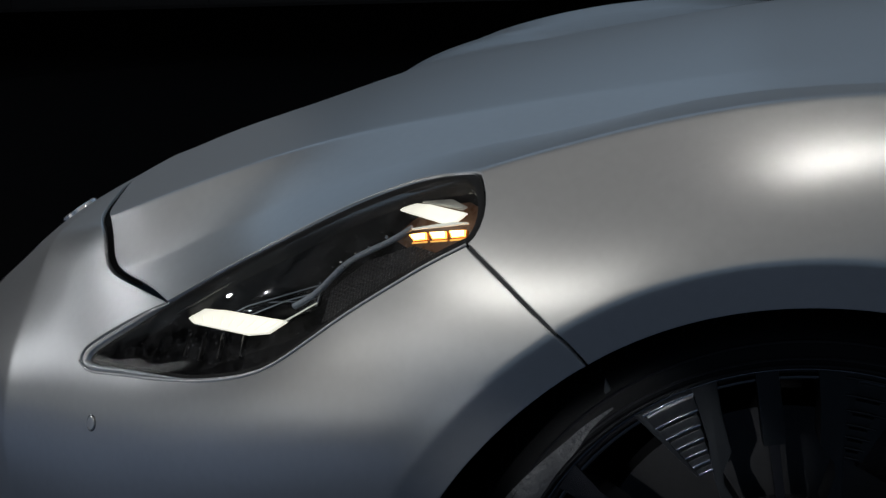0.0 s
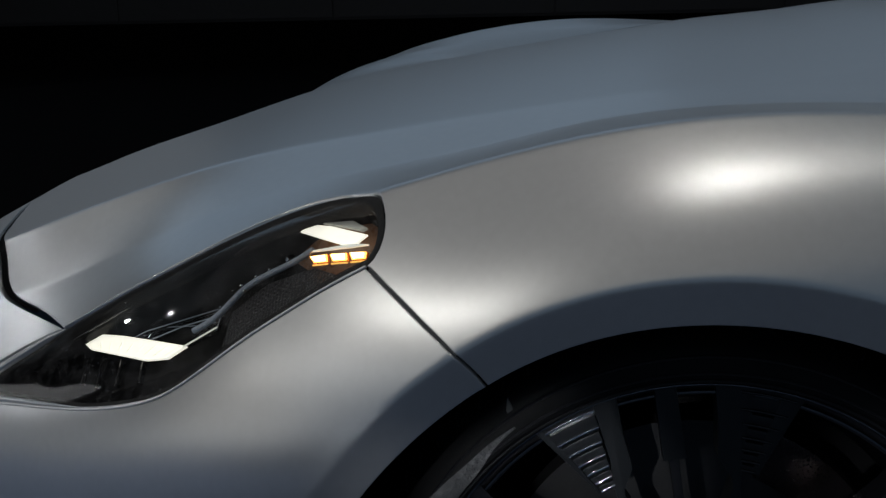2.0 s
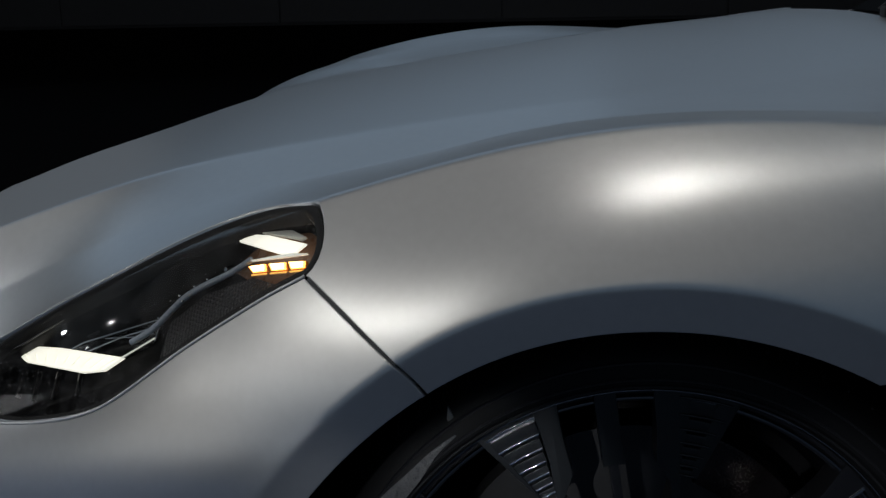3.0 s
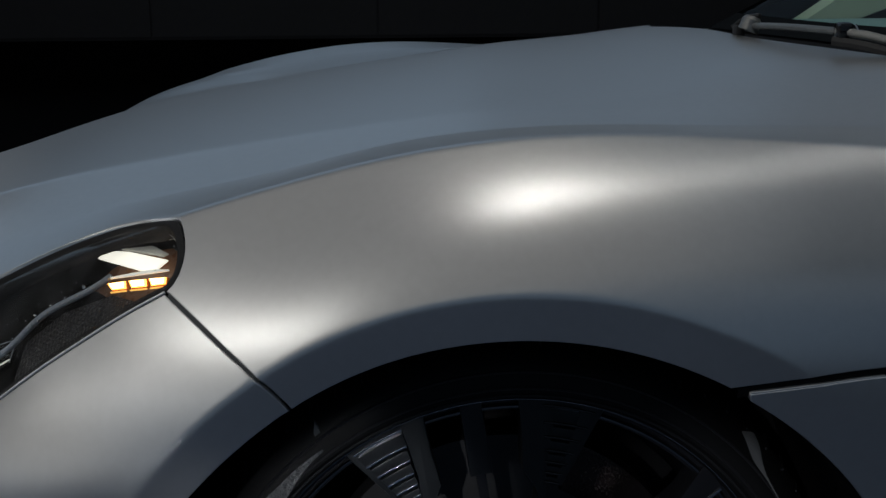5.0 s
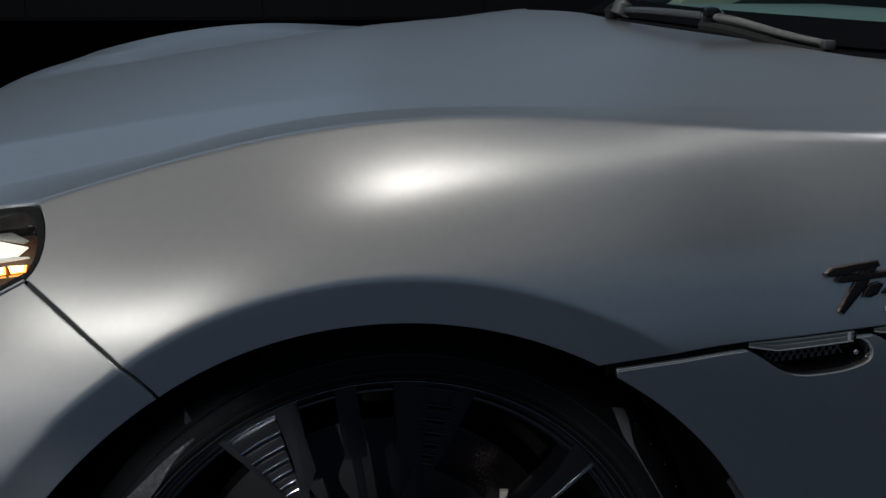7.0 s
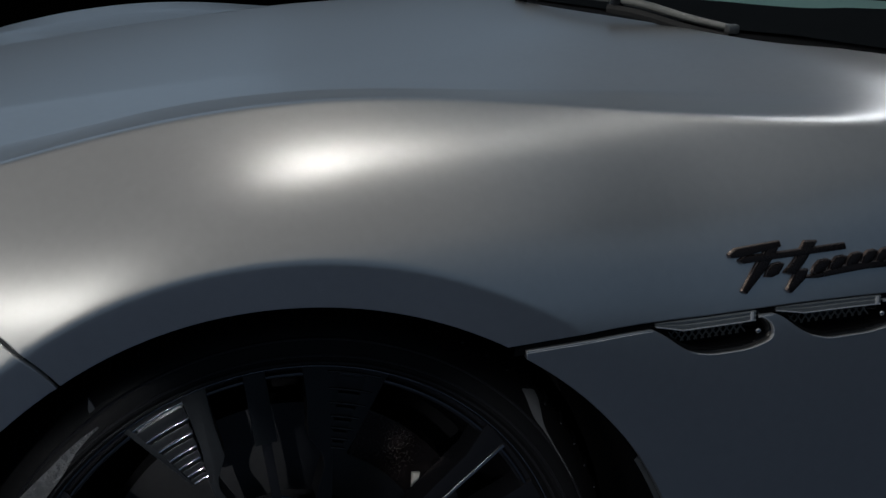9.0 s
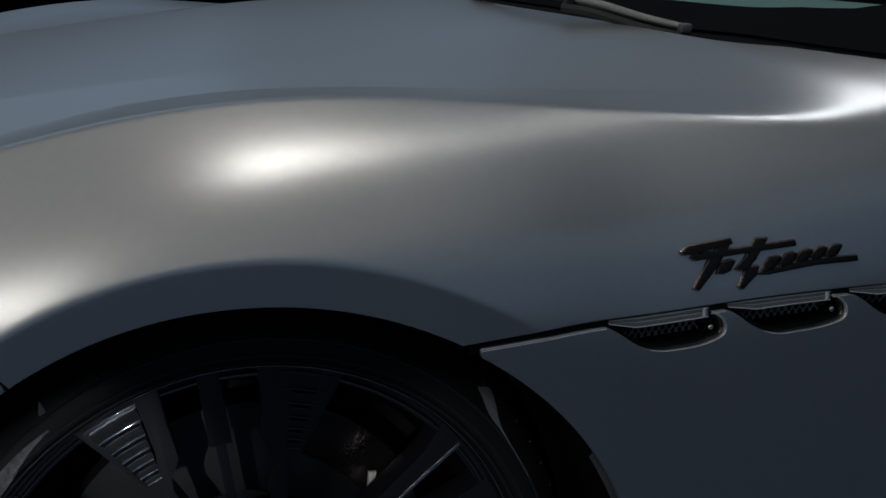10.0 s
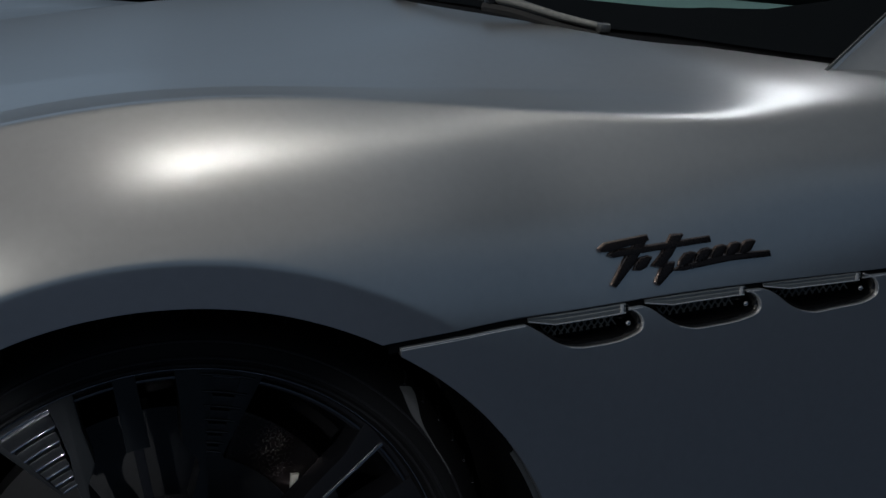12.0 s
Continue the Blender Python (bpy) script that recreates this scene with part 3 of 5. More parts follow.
def box(x0, y0, z0, x1, y1, z1, bevel=0.0):
    bm = bmesh.new()
    bmesh.ops.create_cube(bm, size=1.0, matrix=Matrix.Translation(((x0 + x1) / 2, (y0 + y1) / 2, (z0 + z1) / 2)) @ Matrix.Diagonal((x1 - x0, y1 - y0, z1 - z0, 1)))
    if bevel:
        bmesh.ops.bevel(bm, geom=list(bm.edges), offset=bevel, segments=2, profile=0.5, affect="EDGES", clamp_overlap=True)
    return bm


# ---- the car's panels ----
car = thing("car", "satin silver grand touring car with lit headlights", "car")

# outlines on the near half: station x, step s
LAMP_TOP = [(-0.7696, 0.7130), (-0.7672, 0.7305), (-0.7486, 0.7530), (-0.7008, 0.7789), (-0.6493, 0.7920), (-0.5707, 0.8019), (-0.4994, 0.7961), (-0.4367, 0.8052), (-0.3791, 0.8171), (-0.3333, 0.8120), (-0.3025, 0.7866), (-0.2903, 0.7761)]
LAMP_REAR = [(-0.2903, 0.7761), (-0.2849, 0.7636), (-0.2842, 0.7548), (-0.2883, 0.7435), (-0.2975, 0.7363)]
LAMP_LOW = [(-0.2975, 0.7363), (-0.3305, 0.7327), (-0.3615, 0.7272), (-0.4157, 0.7147), (-0.4619, 0.6996), (-0.4996, 0.6900), (-0.5410, 0.6897), (-0.5942, 0.6963), (-0.6619, 0.7063), (-0.7275, 0.7047), (-0.7601, 0.7065), (-0.7699, 0.7137)]
CUT = [(-0.2975, 0.7363), (-0.2726, 0.7121), (-0.2413, 0.6757), (-0.2143, 0.6381)]
NOSE_EDGE = [LAMP_TOP[4], (-0.699, 0.8534), (-0.746, 0.914), (-0.762, 0.984), (-0.7876, 1.0784), (-0.824, 1.2), (-0.8878, 1.389), (-0.925, 1.53), (-0.94, S_MAX)]
SILL_CUT = [(0.1854, 0.5189), (0.2225, 0.5219), (0.3030, 0.5320), (0.4278, 0.5417), (0.5279, 0.5476), (0.7051, 0.5585), (0.9837, 0.5738)]
TAIL_EDGE = [(0.35, S_MAX), (0.4125, 1.5184), (0.4506, 1.2976), (0.5135, 1.2052), (0.5550, 1.1769), (0.5944, 1.1549), (0.6471, 1.1620), (0.7333, 1.1564), (0.8492, 1.1313), (0.98, 1.0930)]
VENTS = [
    [(0.3060, 0.5294), (0.3230, 0.5211), (0.3376, 0.5142), (0.3523, 0.5104), (0.3641, 0.5094), (0.3816, 0.5099), (0.4053, 0.5118), (0.4202, 0.5153), (0.4278, 0.5199), (0.4277, 0.5265), (0.4210, 0.5330), (0.4122, 0.5368)],
    [(0.4271, 0.5375), (0.4349, 0.5346), (0.4532, 0.5242), (0.4689, 0.5176), (0.4847, 0.5147), (0.5037, 0.5153), (0.5292, 0.5174), (0.5484, 0.5212), (0.5580, 0.5265), (0.5581, 0.5344), (0.5513, 0.5408), (0.5422, 0.5447)],
    [(0.5583, 0.5456), (0.5701, 0.5420), (0.5906, 0.5300), (0.6080, 0.5231), (0.6216, 0.5209), (0.6418, 0.5225), (0.6689, 0.5252), (0.6890, 0.5295), (0.6973, 0.5356), (0.6961, 0.5457), (0.6878, 0.5523), (0.6773, 0.5555)],
]

cut_foot, sill_foot = (-0.1895, 0.6486), (0.1857, 0.6555)
arch_front = arch_line(-0.355, 0.28, *cut_foot)
arch_top = arch_line(*cut_foot, 0.174, 0.661)
arch_rear = arch_line(*sill_foot, 0.355, 0.28)


def at_middle(p):
    return p[1] > S_MAX - 0.004


# closer points along the edge of the flat band round the arch
flare_points = []
for ring in (-0.006, -0.0035, -0.0012, 0.0012, 0.0035, 0.006):
    for k in range(150):
        a = radians(-72 + 130 * k / 149)
        r = round_arch(FLARE, a) + ring
        x, z = r * math.sin(a), AXLE_Z + r * math.cos(a)
        flare_points.append((x, step_at(x, z, 2)))
flare_points = np.array(flare_points)

def inset_line(line):
    """The line moved two millimetres up onto the bonnet."""
    return [(x + 0.0015, s + 0.0025) for x, s in line]


def far_half_fall(near, other):
    """The far wing differs a little in height from the near one."""
    fall = gentle(np.array([-1.3, -0.8, -0.65, -0.57, -0.5, -0.4, -0.3, -0.19, -0.08, 0.02, 0.13, 0.23, 0.32, 1.1]), np.array([0.06, 0.052, 0.030, 0.012, -0.002, -0.008, -0.011, -0.008, -0.002, 0.0, 0.0, 0.0, 0.0, 0.0]), near[0][:, 0])
    w = np.clip((0.95 - near[0][:, 1]) / 0.3, 0, 1)
    dip = np.clip((0.969 - near[0][:, 1]) / 0.06, 0, 1) * np.clip((near[0][:, 1] - 0.24) / 0.12, 0, 1) * np.clip((near[0][:, 0] + 0.95) / 0.25, 0, 1)
    other[0][:, 2] -= fall * w * w * (3 - 2 * w) + 0.038 * dip * dip * (3 - 2 * dip)


bonnet_loop = loop_of(LAMP_TOP[4:], LAMP_REAR, CUT + [arch_top[0]], arch_top, [arch_top[-1]] + SILL_CUT[1:], [SILL_CUT[-1], TAIL_EDGE[-1]], TAIL_EDGE[::-1], [TAIL_EDGE[0], NOSE_EDGE[-1]], NOSE_EDGE[::-1])
half = sheet(bonnet_loop, 0.010, bonnet_place, 0.0022, lip=0.022, keep_open=at_middle, extra=flare_points)
far = mirrored(*half)
far_half_fall(half, far)
both = joined(half, far)
mesh_object("bonnet", both[0], both[1], PAINT, car, "satin silver one-piece bonnet and front wings", normals=both[2])

nose_gap = [NOSE_EDGE[0]] + [(x - d, s - 0.5 * d if s < S_MAX - 0.01 else s) for (x, s), d in zip(NOSE_EDGE[1:], (0.0085, 0.011, 0.013, 0.013, 0.009, 0.007, 0.006, 0.006))]
bumper_loop = loop_of([arch_front[0], (-0.36, 0.02), (-1.25, 0.02)], [(-1.25, 0.02), (-1.25, S_MAX)], [(-1.25, S_MAX), nose_gap[-1]], nose_gap[::-1], LAMP_TOP[4::-1], LAMP_LOW[::-1], CUT + [arch_front[-1]], arch_front[::-1])
half = sheet(bumper_loop, 0.010, body_place, 0.0022, lip=0.022, keep_open=lambda p: at_middle(p) or p[0] < -1.245, extra=flare_points)
far = mirrored(*half)
far_half_fall(half, far)
both = joined(half, far)
mesh_object("front_bumper", both[0], both[1], PAINT, car, "satin silver front bumper", normals=both[2])


# the rolled edge of the bonnet along the lamp and across the nose
for line in (LAMP_TOP[4:], NOSE_EDGE[:6]):
    edge = np.array(curve_through(inset_line(line), 0.006))
    rolled = bonnet_place(edge[:, 0], edge[:, 1]) - bonnet_place(edge[:, 0], edge[:, 1], True) * 0.0008
    part("rolled_edge", tube([tuple(p) for p in rolled], 0.0010, 16), PAINT, bpy.data.objects["bonnet"])

# a black strip inside the bonnet's front edge, in place of the gap's shade
edge = np.array(curve_through(NOSE_EDGE[1:], 0.008))
gap = np.interp(edge[:, 1], [s for x, s in NOSE_EDGE[1:]], [a[0] - b[0] for a, b in zip(NOSE_EDGE[1:], nose_gap[1:])])
normal = body_place(edge[:, 0], edge[:, 1], True)
rows = [bonnet_place(edge[:, 0] - o, edge[:, 1]) * (1 - d) + body_place(edge[:, 0] - gap - o, edge[:, 1]) * d - normal * e for d, o, e in ((0, 0.0012, 0.0030), (0.3, 0.001, 0.0060), (0.5, 0.0, 0.0085), (0.8, 0.0, 0.0060), (1.0, -0.0004, 0.0030))]
n = len(edge)
faces = [(r * n + k, r * n + k + 1, (r + 1) * n + k + 1, (r + 1) * n + k) for r in range(4) for k in range(n - 1)]
mesh_object("nose_gap_shade", np.concatenate(rows), faces, LINER, car, "black strip for the shade under the bonnet edge")


def sunk_skin(x, s, depth):
    x, s = np.array([x]), np.array([s])
    return (body_place(x, s) - body_place(x, s, True) * depth)[0]


sill_x = [p[0] for p in SILL_CUT]


def sill_line(x):
    return float(spline(sill_x, [p[1] for p in SILL_CUT], [x])[0])


side_top, x = [], sill_foot[0] + 0.004
lines = []
for vent in VENTS:
    a, b = vent[0][0], vent[-1][0]
    lines.append([(v, sill_line(v) - 0.0045) for v in np.linspace(x, a, 8)])
    lines.append([lines[-1][-1]] + vent[1:-1] + [(b, sill_line(b) - 0.0045)])
    x = b
lines.append([(v, sill_line(v) - 0.0045) for v in np.linspace(x, 0.98, 8)])
side_loop = loop_of([arch_rear[1], lines[0][0]], *lines, [lines[-1][-1], (0.98, 0.02)], [(0.98, 0.02), (0.36, 0.02), arch_rear[-1]], arch_rear[:0:-1], step=0.004)
half = sheet(side_loop, 0.010, body_place, 0.0006)
mesh_object("lower_wing_panel", half[0], half[1], PAINT, car, "satin silver panel behind the front wheel", normals=half[2])

# pale tubes for the highlight along the panel's top edge
for line in lines[0::2]:
    edge = np.array(curve_through(line, 0.01))
    rim = body_place(edge[:, 0], edge[:, 1] - 0.0012) - body_place(edge[:, 0], edge[:, 1], True) * 0.0002
    part("panel_edge_glint", tube([tuple(q) for q in rim], 0.0006, 10), EDGE_GLINT, bpy.data.objects["lower_wing_panel"], "pale tube for the highlight along the panel's edge")

edge = np.array(curve_through(CUT, 0.006))
rows = [np.array([sunk_skin(x + e, s + e, d) for x, s in edge]) for e, d in ((-0.004, 0.009), (0.0, 0.0062), (0.004, 0.009))]
n = len(edge)
mesh_object("wing_joint", np.concatenate(rows), [(r * n + k, r * n + k + 1, (r + 1) * n + k + 1, (r + 1) * n + k) for r in range(2) for k in range(n - 1)], JOINT_GREY, car, "dark grey strip in the joint beside the headlight")

# the felt liner of the arch and the dark wall behind the wheel
bm = ring_mesh([(0.362, 0.012), (0.372, 0.016), (0.374, 0.32)], 96, radians(-115), radians(115))
for q in bm.verts:
    q.co.z += AXLE_Z
part("arch_liner", bm, LINER, car, "black felt wheel-arch liner")
bm = ring_mesh([(0.374, 0.318), (0.05, 0.322)], 64)
for q in bm.verts:
    q.co.z += AXLE_Z
part("inner_arch_wall", bm, LINER, car)
# a grey felt strip at the rear edge of the liner
bm = ring_mesh([(0.3615, 0.0085), (0.3665, 0.0105), (0.3715, 0.0145)], 24, radians(57), radians(84))
for q in bm.verts:
    q.co.z += AXLE_Z
part("felt_strip", bm, PALE_GREY, car, "grey felt strip at the arch edge")
# the black joint between wing and lower panel
line = [(x, sill_line(x)) for x in np.linspace(sill_foot[0] - 0.006, 0.97, 60)]
rows = [np.array([sunk_skin(x, s + e, d) for x, s in line]) for e, d in ((-0.0085, 0.006), (-0.002, 0.0035), (0.003, 0.006))]
faces = [(r * 60 + k, r * 60 + k + 1, (r + 1) * 60 + k + 1, (r + 1) * 60 + k) for r in range(2) for k in range(59)]
mesh_object("sill_joint", np.concatenate(rows), faces, LINER, car, "black joint under the wing")


# ---- headlights ----
lamp_loop = loop_of(LAMP_TOP, LAMP_REAR, LAMP_LOW, step=0.005)
LAMP_C, LAMP_N, LAMP_U, LAMP_V = Vector((-0.4978, 0.1559, 0.6631)), Vector((-0.4758, -0.6045, 0.6389)), Vector((0.8761, -0.261, 0.4054)), Vector((-0.0783, 0.7526, 0.6538))


def lamp_pose(u=0.0, v=0.0, depth=0.03):
    """The pose in the lamp's own plane: x along it, y up across it, z out of the lens."""
    m = Matrix((LAMP_U, LAMP_V, LAMP_N)).transposed().to_4x4()
    return Matrix.Translation(LAMP_C + LAMP_U * u + LAMP_V * v - LAMP_N * depth) @ m


def sunk(depth):
    def place(x, s, normals=False):
        n = body_place(x, s, True)
        return n if normals else body_place(x, s) - n * depth
    return place


headlight = new("headlight")
headlight.parent = car
headlight["label"] = "long swept headlight with a clear lens and lit bars"

# the silver edge of the opening, the rubber seal and the lens
under_bonnet = np.array([p[0] > -0.652 and p[1] > 0.5 * (np.interp(p[0], [q[0] for q in LAMP_TOP], [q[1] for q in LAMP_TOP]) + np.interp(p[0], [q[0] for q in LAMP_LOW[::-1]], [q[1] for q in LAMP_LOW[::-1]])) for p in lamp_loop])


def ring_strip(name, rings, mat, label="", whole=True):
    """A strip between outlines, each (inset, extra inset at the front tip, depth, inset and depth along the bonnet)."""
    rows = []
    soft = np.convolve(np.concatenate([under_bonnet[-4:], under_bonnet, under_bonnet[:4]]).astype(float), np.ones(9) / 9, "valid")
    for shrink, tip, depth, shrink_2, depth_2 in rings:
        p = inset(lamp_loop, 0.0)
        wide = np.clip((-0.60 - p[:, 0]) / 0.15, 0, 1)[:, None]
        q = inset(lamp_loop, shrink) * (1 - wide) + inset(lamp_loop, shrink + tip) * wide
        q = q * (1 - soft[:, None]) + inset(lamp_loop, shrink_2) * soft[:, None]
        if not whole:
            low = np.clip((-0.48 - p[:, 0]) / 0.16, 0, 1)
        else:
            low = np.ones(len(p))
        rows.append(np.array([sunk((0.003 + (depth - 0.003) * k) * (1 - w) + depth_2 * w)(a[:1], a[1:])[0] for a, w, k in zip(q, soft, low)]))
    n = len(lamp_loop)
    faces = [(r * n + k, r * n + (k + 1) % n, (r + 1) * n + (k + 1) % n, (r + 1) * n + k) for r in range(len(rows) - 1) for k in range(n) if whole or (soft[k] < 0.5 and lamp_loop[k][0] < -0.47)]
    return mesh_object(name, np.concatenate(rows), faces, mat, headlight, label)


n = len(lamp_loop)
ring_strip("surround", [(0.0004, 0.0, 0.0020, 0.0005, 0.002), (0.0010, 0.003, -0.0006, 0.0012, 0.0045), (0.0020, 0.0070, -0.0012, 0.0014, 0.005), (0.0024, 0.0095, 0.0008, 0.0015, 0.006), (0.0026, 0.0105, 0.0065, 0.0016, 0.0065)], PAINT, "silver bevelled edge", whole=False)
ring_strip("seal", [(0.0014, 0.0105, 0.0055, 0.0002, 0.0030), (0.0030, 0.0115, 0.0045, 0.0030, 0.0018), (0.0066, 0.0130, 0.0050, 0.0066, 0.0022), (0.0078, 0.0136, 0.02, 0.0080, 0.02)], SEAL, "black rubber seal")
# a pale tube for the highlight on the lamp's lower edge
edge = np.array(curve_through(LAMP_LOW, 0.006))
lip = body_place(edge[:, 0], edge[:, 1] - 0.0005) + body_place(edge[:, 0], edge[:, 1], True) * 0.0002
part("low_edge_glint", tube([tuple(q) for q in lip], 0.0013, 12), EDGE_GLINT, headlight, "pale tube for the highlight along the lower edge")
lens = sheet(inset(lamp_loop, 0.0045), 0.012, sunk(0.0045), lip=0.004)
ob = mesh_object("lens", lens[0], lens[1], LENS, headlight, "clear dusty lens", normals=lens[2])
ob.visible_shadow = False

# the black bowl behind it
rows, steps = [], ((0.0050, 0.006), (0.0045, 0.03), (0.0050, 0.06), (0.010, 0.085))
for shrink, depth in steps:
    ring = inset(lamp_loop, shrink)
    p = sunk(0.004)(ring[:, 0], ring[:, 1])
    rows.append(p - np.array(LAMP_N) * depth)
verts = np.concatenate(rows + [rows[-1].mean(0)[None]])
faces = [(r * n + k, r * n + (k + 1) % n, (r + 1) * n + (k + 1) % n, (r + 1) * n + k) for r in range(len(rows) - 1) for k in range(n)]
faces += [((len(rows) - 1) * n + k, (len(rows) - 1) * n + (k + 1) % n, len(rows) * n) for k in range(n)]
mesh_object("bowl", verts, faces, LAMP_BLACK, headlight, "gloss black lamp bowl")

# inner bezel line that follows the lower edge
ring = inset(lamp_loop, 0.0095)
p = sunk(0.004)(ring[:, 0], ring[:, 1]) - np.array(LAMP_N) * 0.012
part("inner_bezel", tube([tuple(q) for q in p] + [tuple(p[0])], 0.0011, 14), CHROME_DARK, headlight)

DRL_LOW = [(-0.1666, 0.0355), (-0.141, 0.0392), (-0.1058, 0.0253), (-0.0149, -0.0169), (-0.0396, -0.0228), (-0.0701, -0.0151), (-0.1577, 0.0268)]
DRL_TOP = [(0.1226, 0.0658), (0.1379, 0.0671), (0.1623, 0.0556), (0.2055, 0.0278), (0.1934, 0.023), (0.1777, 0.0274), (0.1594, 0.04)]
lower = part("light_bar", prism(DRL_LOW, lamp_pose(), 0.004, 0.001), LED_WHITE, headlight, "lit white light bar")
upper = part("light_bar", prism(DRL_TOP, lamp_pose(), 0.003, 0.001), LED_WHITE, headlight, "lit white light bar")
# a thin lit line that runs back from the lower bar, and the dim upper blade
part("light_line", prism([(-0.0189, -0.0166), (0.0254, -0.0090), (0.0256, -0.0095), (-0.0180, -0.0175)], lamp_pose(), 0.0015), LED_DIM, headlight)
part("light_blade", prism([(0.1487, 0.0671), (0.1861, 0.0542), (0.202, 0.0396), (0.1962, 0.0387)], lamp_pose(depth=0.034), 0.004, 0.0008), LED_FAINT, headlight, "faintly lit clear blade")
# ribs across the lower bar
for k in range(9):
    u = k / 8
    a, b = Vector((-0.1600, 0.0365)) * (1 - u) + Vector((-0.022, -0.0155)) * u, Vector((-0.152, 0.026)) * (1 - u) + Vector((-0.045, -0.0205)) * u
    q = [lamp_pose(*c, 0.0296).translation for c in (a, b)]
    part("rib", tube(q, 0.0005, 12), LED_RIB, lower)

AMBER = [
    [(0.1403, 0.0318), (0.1627, 0.0263), (0.1620, 0.0125), (0.1450, 0.0172)],
    [(0.1647, 0.0255), (0.1859, 0.0184), (0.1850, 0.0050), (0.1672, 0.0105)],
    [(0.1878, 0.0183), (0.2083, 0.0107), (0.2060, -0.0010), (0.1895, 0.0035)],
]
for cell in AMBER:
    c = Vector(np.mean(cell, axis=0))
    across = Vector((0.31, 0.95))
    mid = c - across * 0.0018
    grown = [[tuple(mid + ((Vector(q) - c) - across * (Vector(q) - c).dot(across) * 0.40) * k) for q in cell] for k in (1.06, 0.94, 0.74)]
    cup = part("indicator", prism(grown[0], lamp_pose(depth=0.0290), 0.003, 0.0008), AMBER_HALO, headlight, "lit amber indicator")
    part("amber_lens", prism(grown[1], lamp_pose(depth=0.0278), 0.001, 0.0005), LED_AMBER, cup)
    part("amber_core", prism(grown[2], lamp_pose(depth=0.0274), 0.0003), LED_AMBER_CORE, cup)
    left, right = (Vector(q) for q in (grown[0][3], grown[0][2]))
    part("amber_line", prism([tuple(p - across * d) for p, d in ((left, 0.0016), (right, 0.0016), (right, 0.0028), (left, 0.0028))], lamp_pose(depth=0.0280), 0.001), LED_AMBER_LINE, cup, "thin amber line under the cell")
part("light_limb", prism([(0.1385, 0.0346), (0.1700, 0.0275), (0.1905, 0.0222), (0.2085, 0.0146), (0.2083, 0.0138), (0.1890, 0.0190), (0.1395, 0.0334)], lamp_pose(depth=0.0285), 0.002), LED_DIM, headlight, "dim lit limb under the rear light bar")

# small glowing bead, glassy rod, woven black panel and the clear shelf above the lower bar
m = lamp_pose(-0.1054, 0.0476, 0.031)
bm = bmesh.new()
bmesh.ops.create_uvsphere(bm, u_segments=20, v_segments=12, radius=0.0056, matrix=m @ Matrix.Diagonal((1, 1, 0.6, 1)))
bead = part("bright_bead", bm, LIT_BEAD, headlight, "small glowing bead")
bm = ring_mesh([(0.0050, 0.0), (0.0075, -0.002), (0.0085, 0.003)], 24)
bmesh.ops.transform(bm, matrix=m @ Matrix.Rotation(radians(-90), 4, "X"), verts=bm.verts)
part("bezel", bm, CHROME_DARK, bead)
rod = [lamp_pose(u, v, 0.03).translation for u, v in curve_through([(-0.0052, -0.0036), (0.0242, 0.0029), (0.0591, 0.0225), (0.0875, 0.028), (0.1224, 0.0307), (0.1427, 0.0354)], 0.006)]
# tiny chrome beads added for the sparkle along the guide
for u, v, r in ((0.0560, 0.0262, 0.0016), (0.0610, 0.0180, 0.0012), (0.0742, 0.0300, 0.0013), (0.0905, 0.0318, 0.0012), (0.1130, 0.0345, 0.0022), (0.0300, 0.0105, 0.0013), (0.0452, 0.0240, 0.0010)):
    bm = bmesh.new()
    bmesh.ops.create_icosphere(bm, subdivisions=1, radius=r, matrix=lamp_pose(u, v, 0.0272))
    part("guide_glint", bm, CHROME, headlight, smooth=0)
part("light_guide", tube(rod, 0.0032, 10), FROSTED, headlight, "clear curved light guide")
part("woven_panel", prism([(0.0284, -0.0305), (0.0384, 0.0058), (0.084, 0.0224), (0.1397, 0.0191), (0.167, 0.0009), (0.1281, -0.0164), (0.0879, -0.0275)], lamp_pose(depth=0.036), 0.004, 0.0008), WEAVE, headlight, "black honeycomb-patterned panel")
part("shelf", prism([(-0.1214, 0.0287), (-0.0881, 0.0318), (0.0089, 0.0228), (0.0183, 0.0209), (0.0116, -0.0017), (-0.0301, -0.006)], lamp_pose(depth=0.046), 0.003, 0.0006), CLEAR_PLASTIC, headlight, "clear plastic shelf")
# small fins low in the bowl
for u, v, w in ((-0.19, 0.004, 0.03), (-0.165, -0.008, 0.035), (-0.135, -0.016, 0.03), (-0.10, -0.024, 0.035)):
    part("fin", prism([(u, v), (u + 0.003, v), (u + 0.006, v + w), (u + 0.004, v + w)], lamp_pose(depth=0.05), 0.006, 0.0005), BLACK_GLOSS, headlight)
part("brow", prism([(-0.20, 0.052), (-0.10, 0.060), (0.02, 0.066), (0.10, 0.066), (0.10, 0.058), (0.02, 0.052), (-0.10, 0.044), (-0.19, 0.040)], lamp_pose(depth=0.05), 0.004, 0.001), BLACK_GLOSS, headlight)
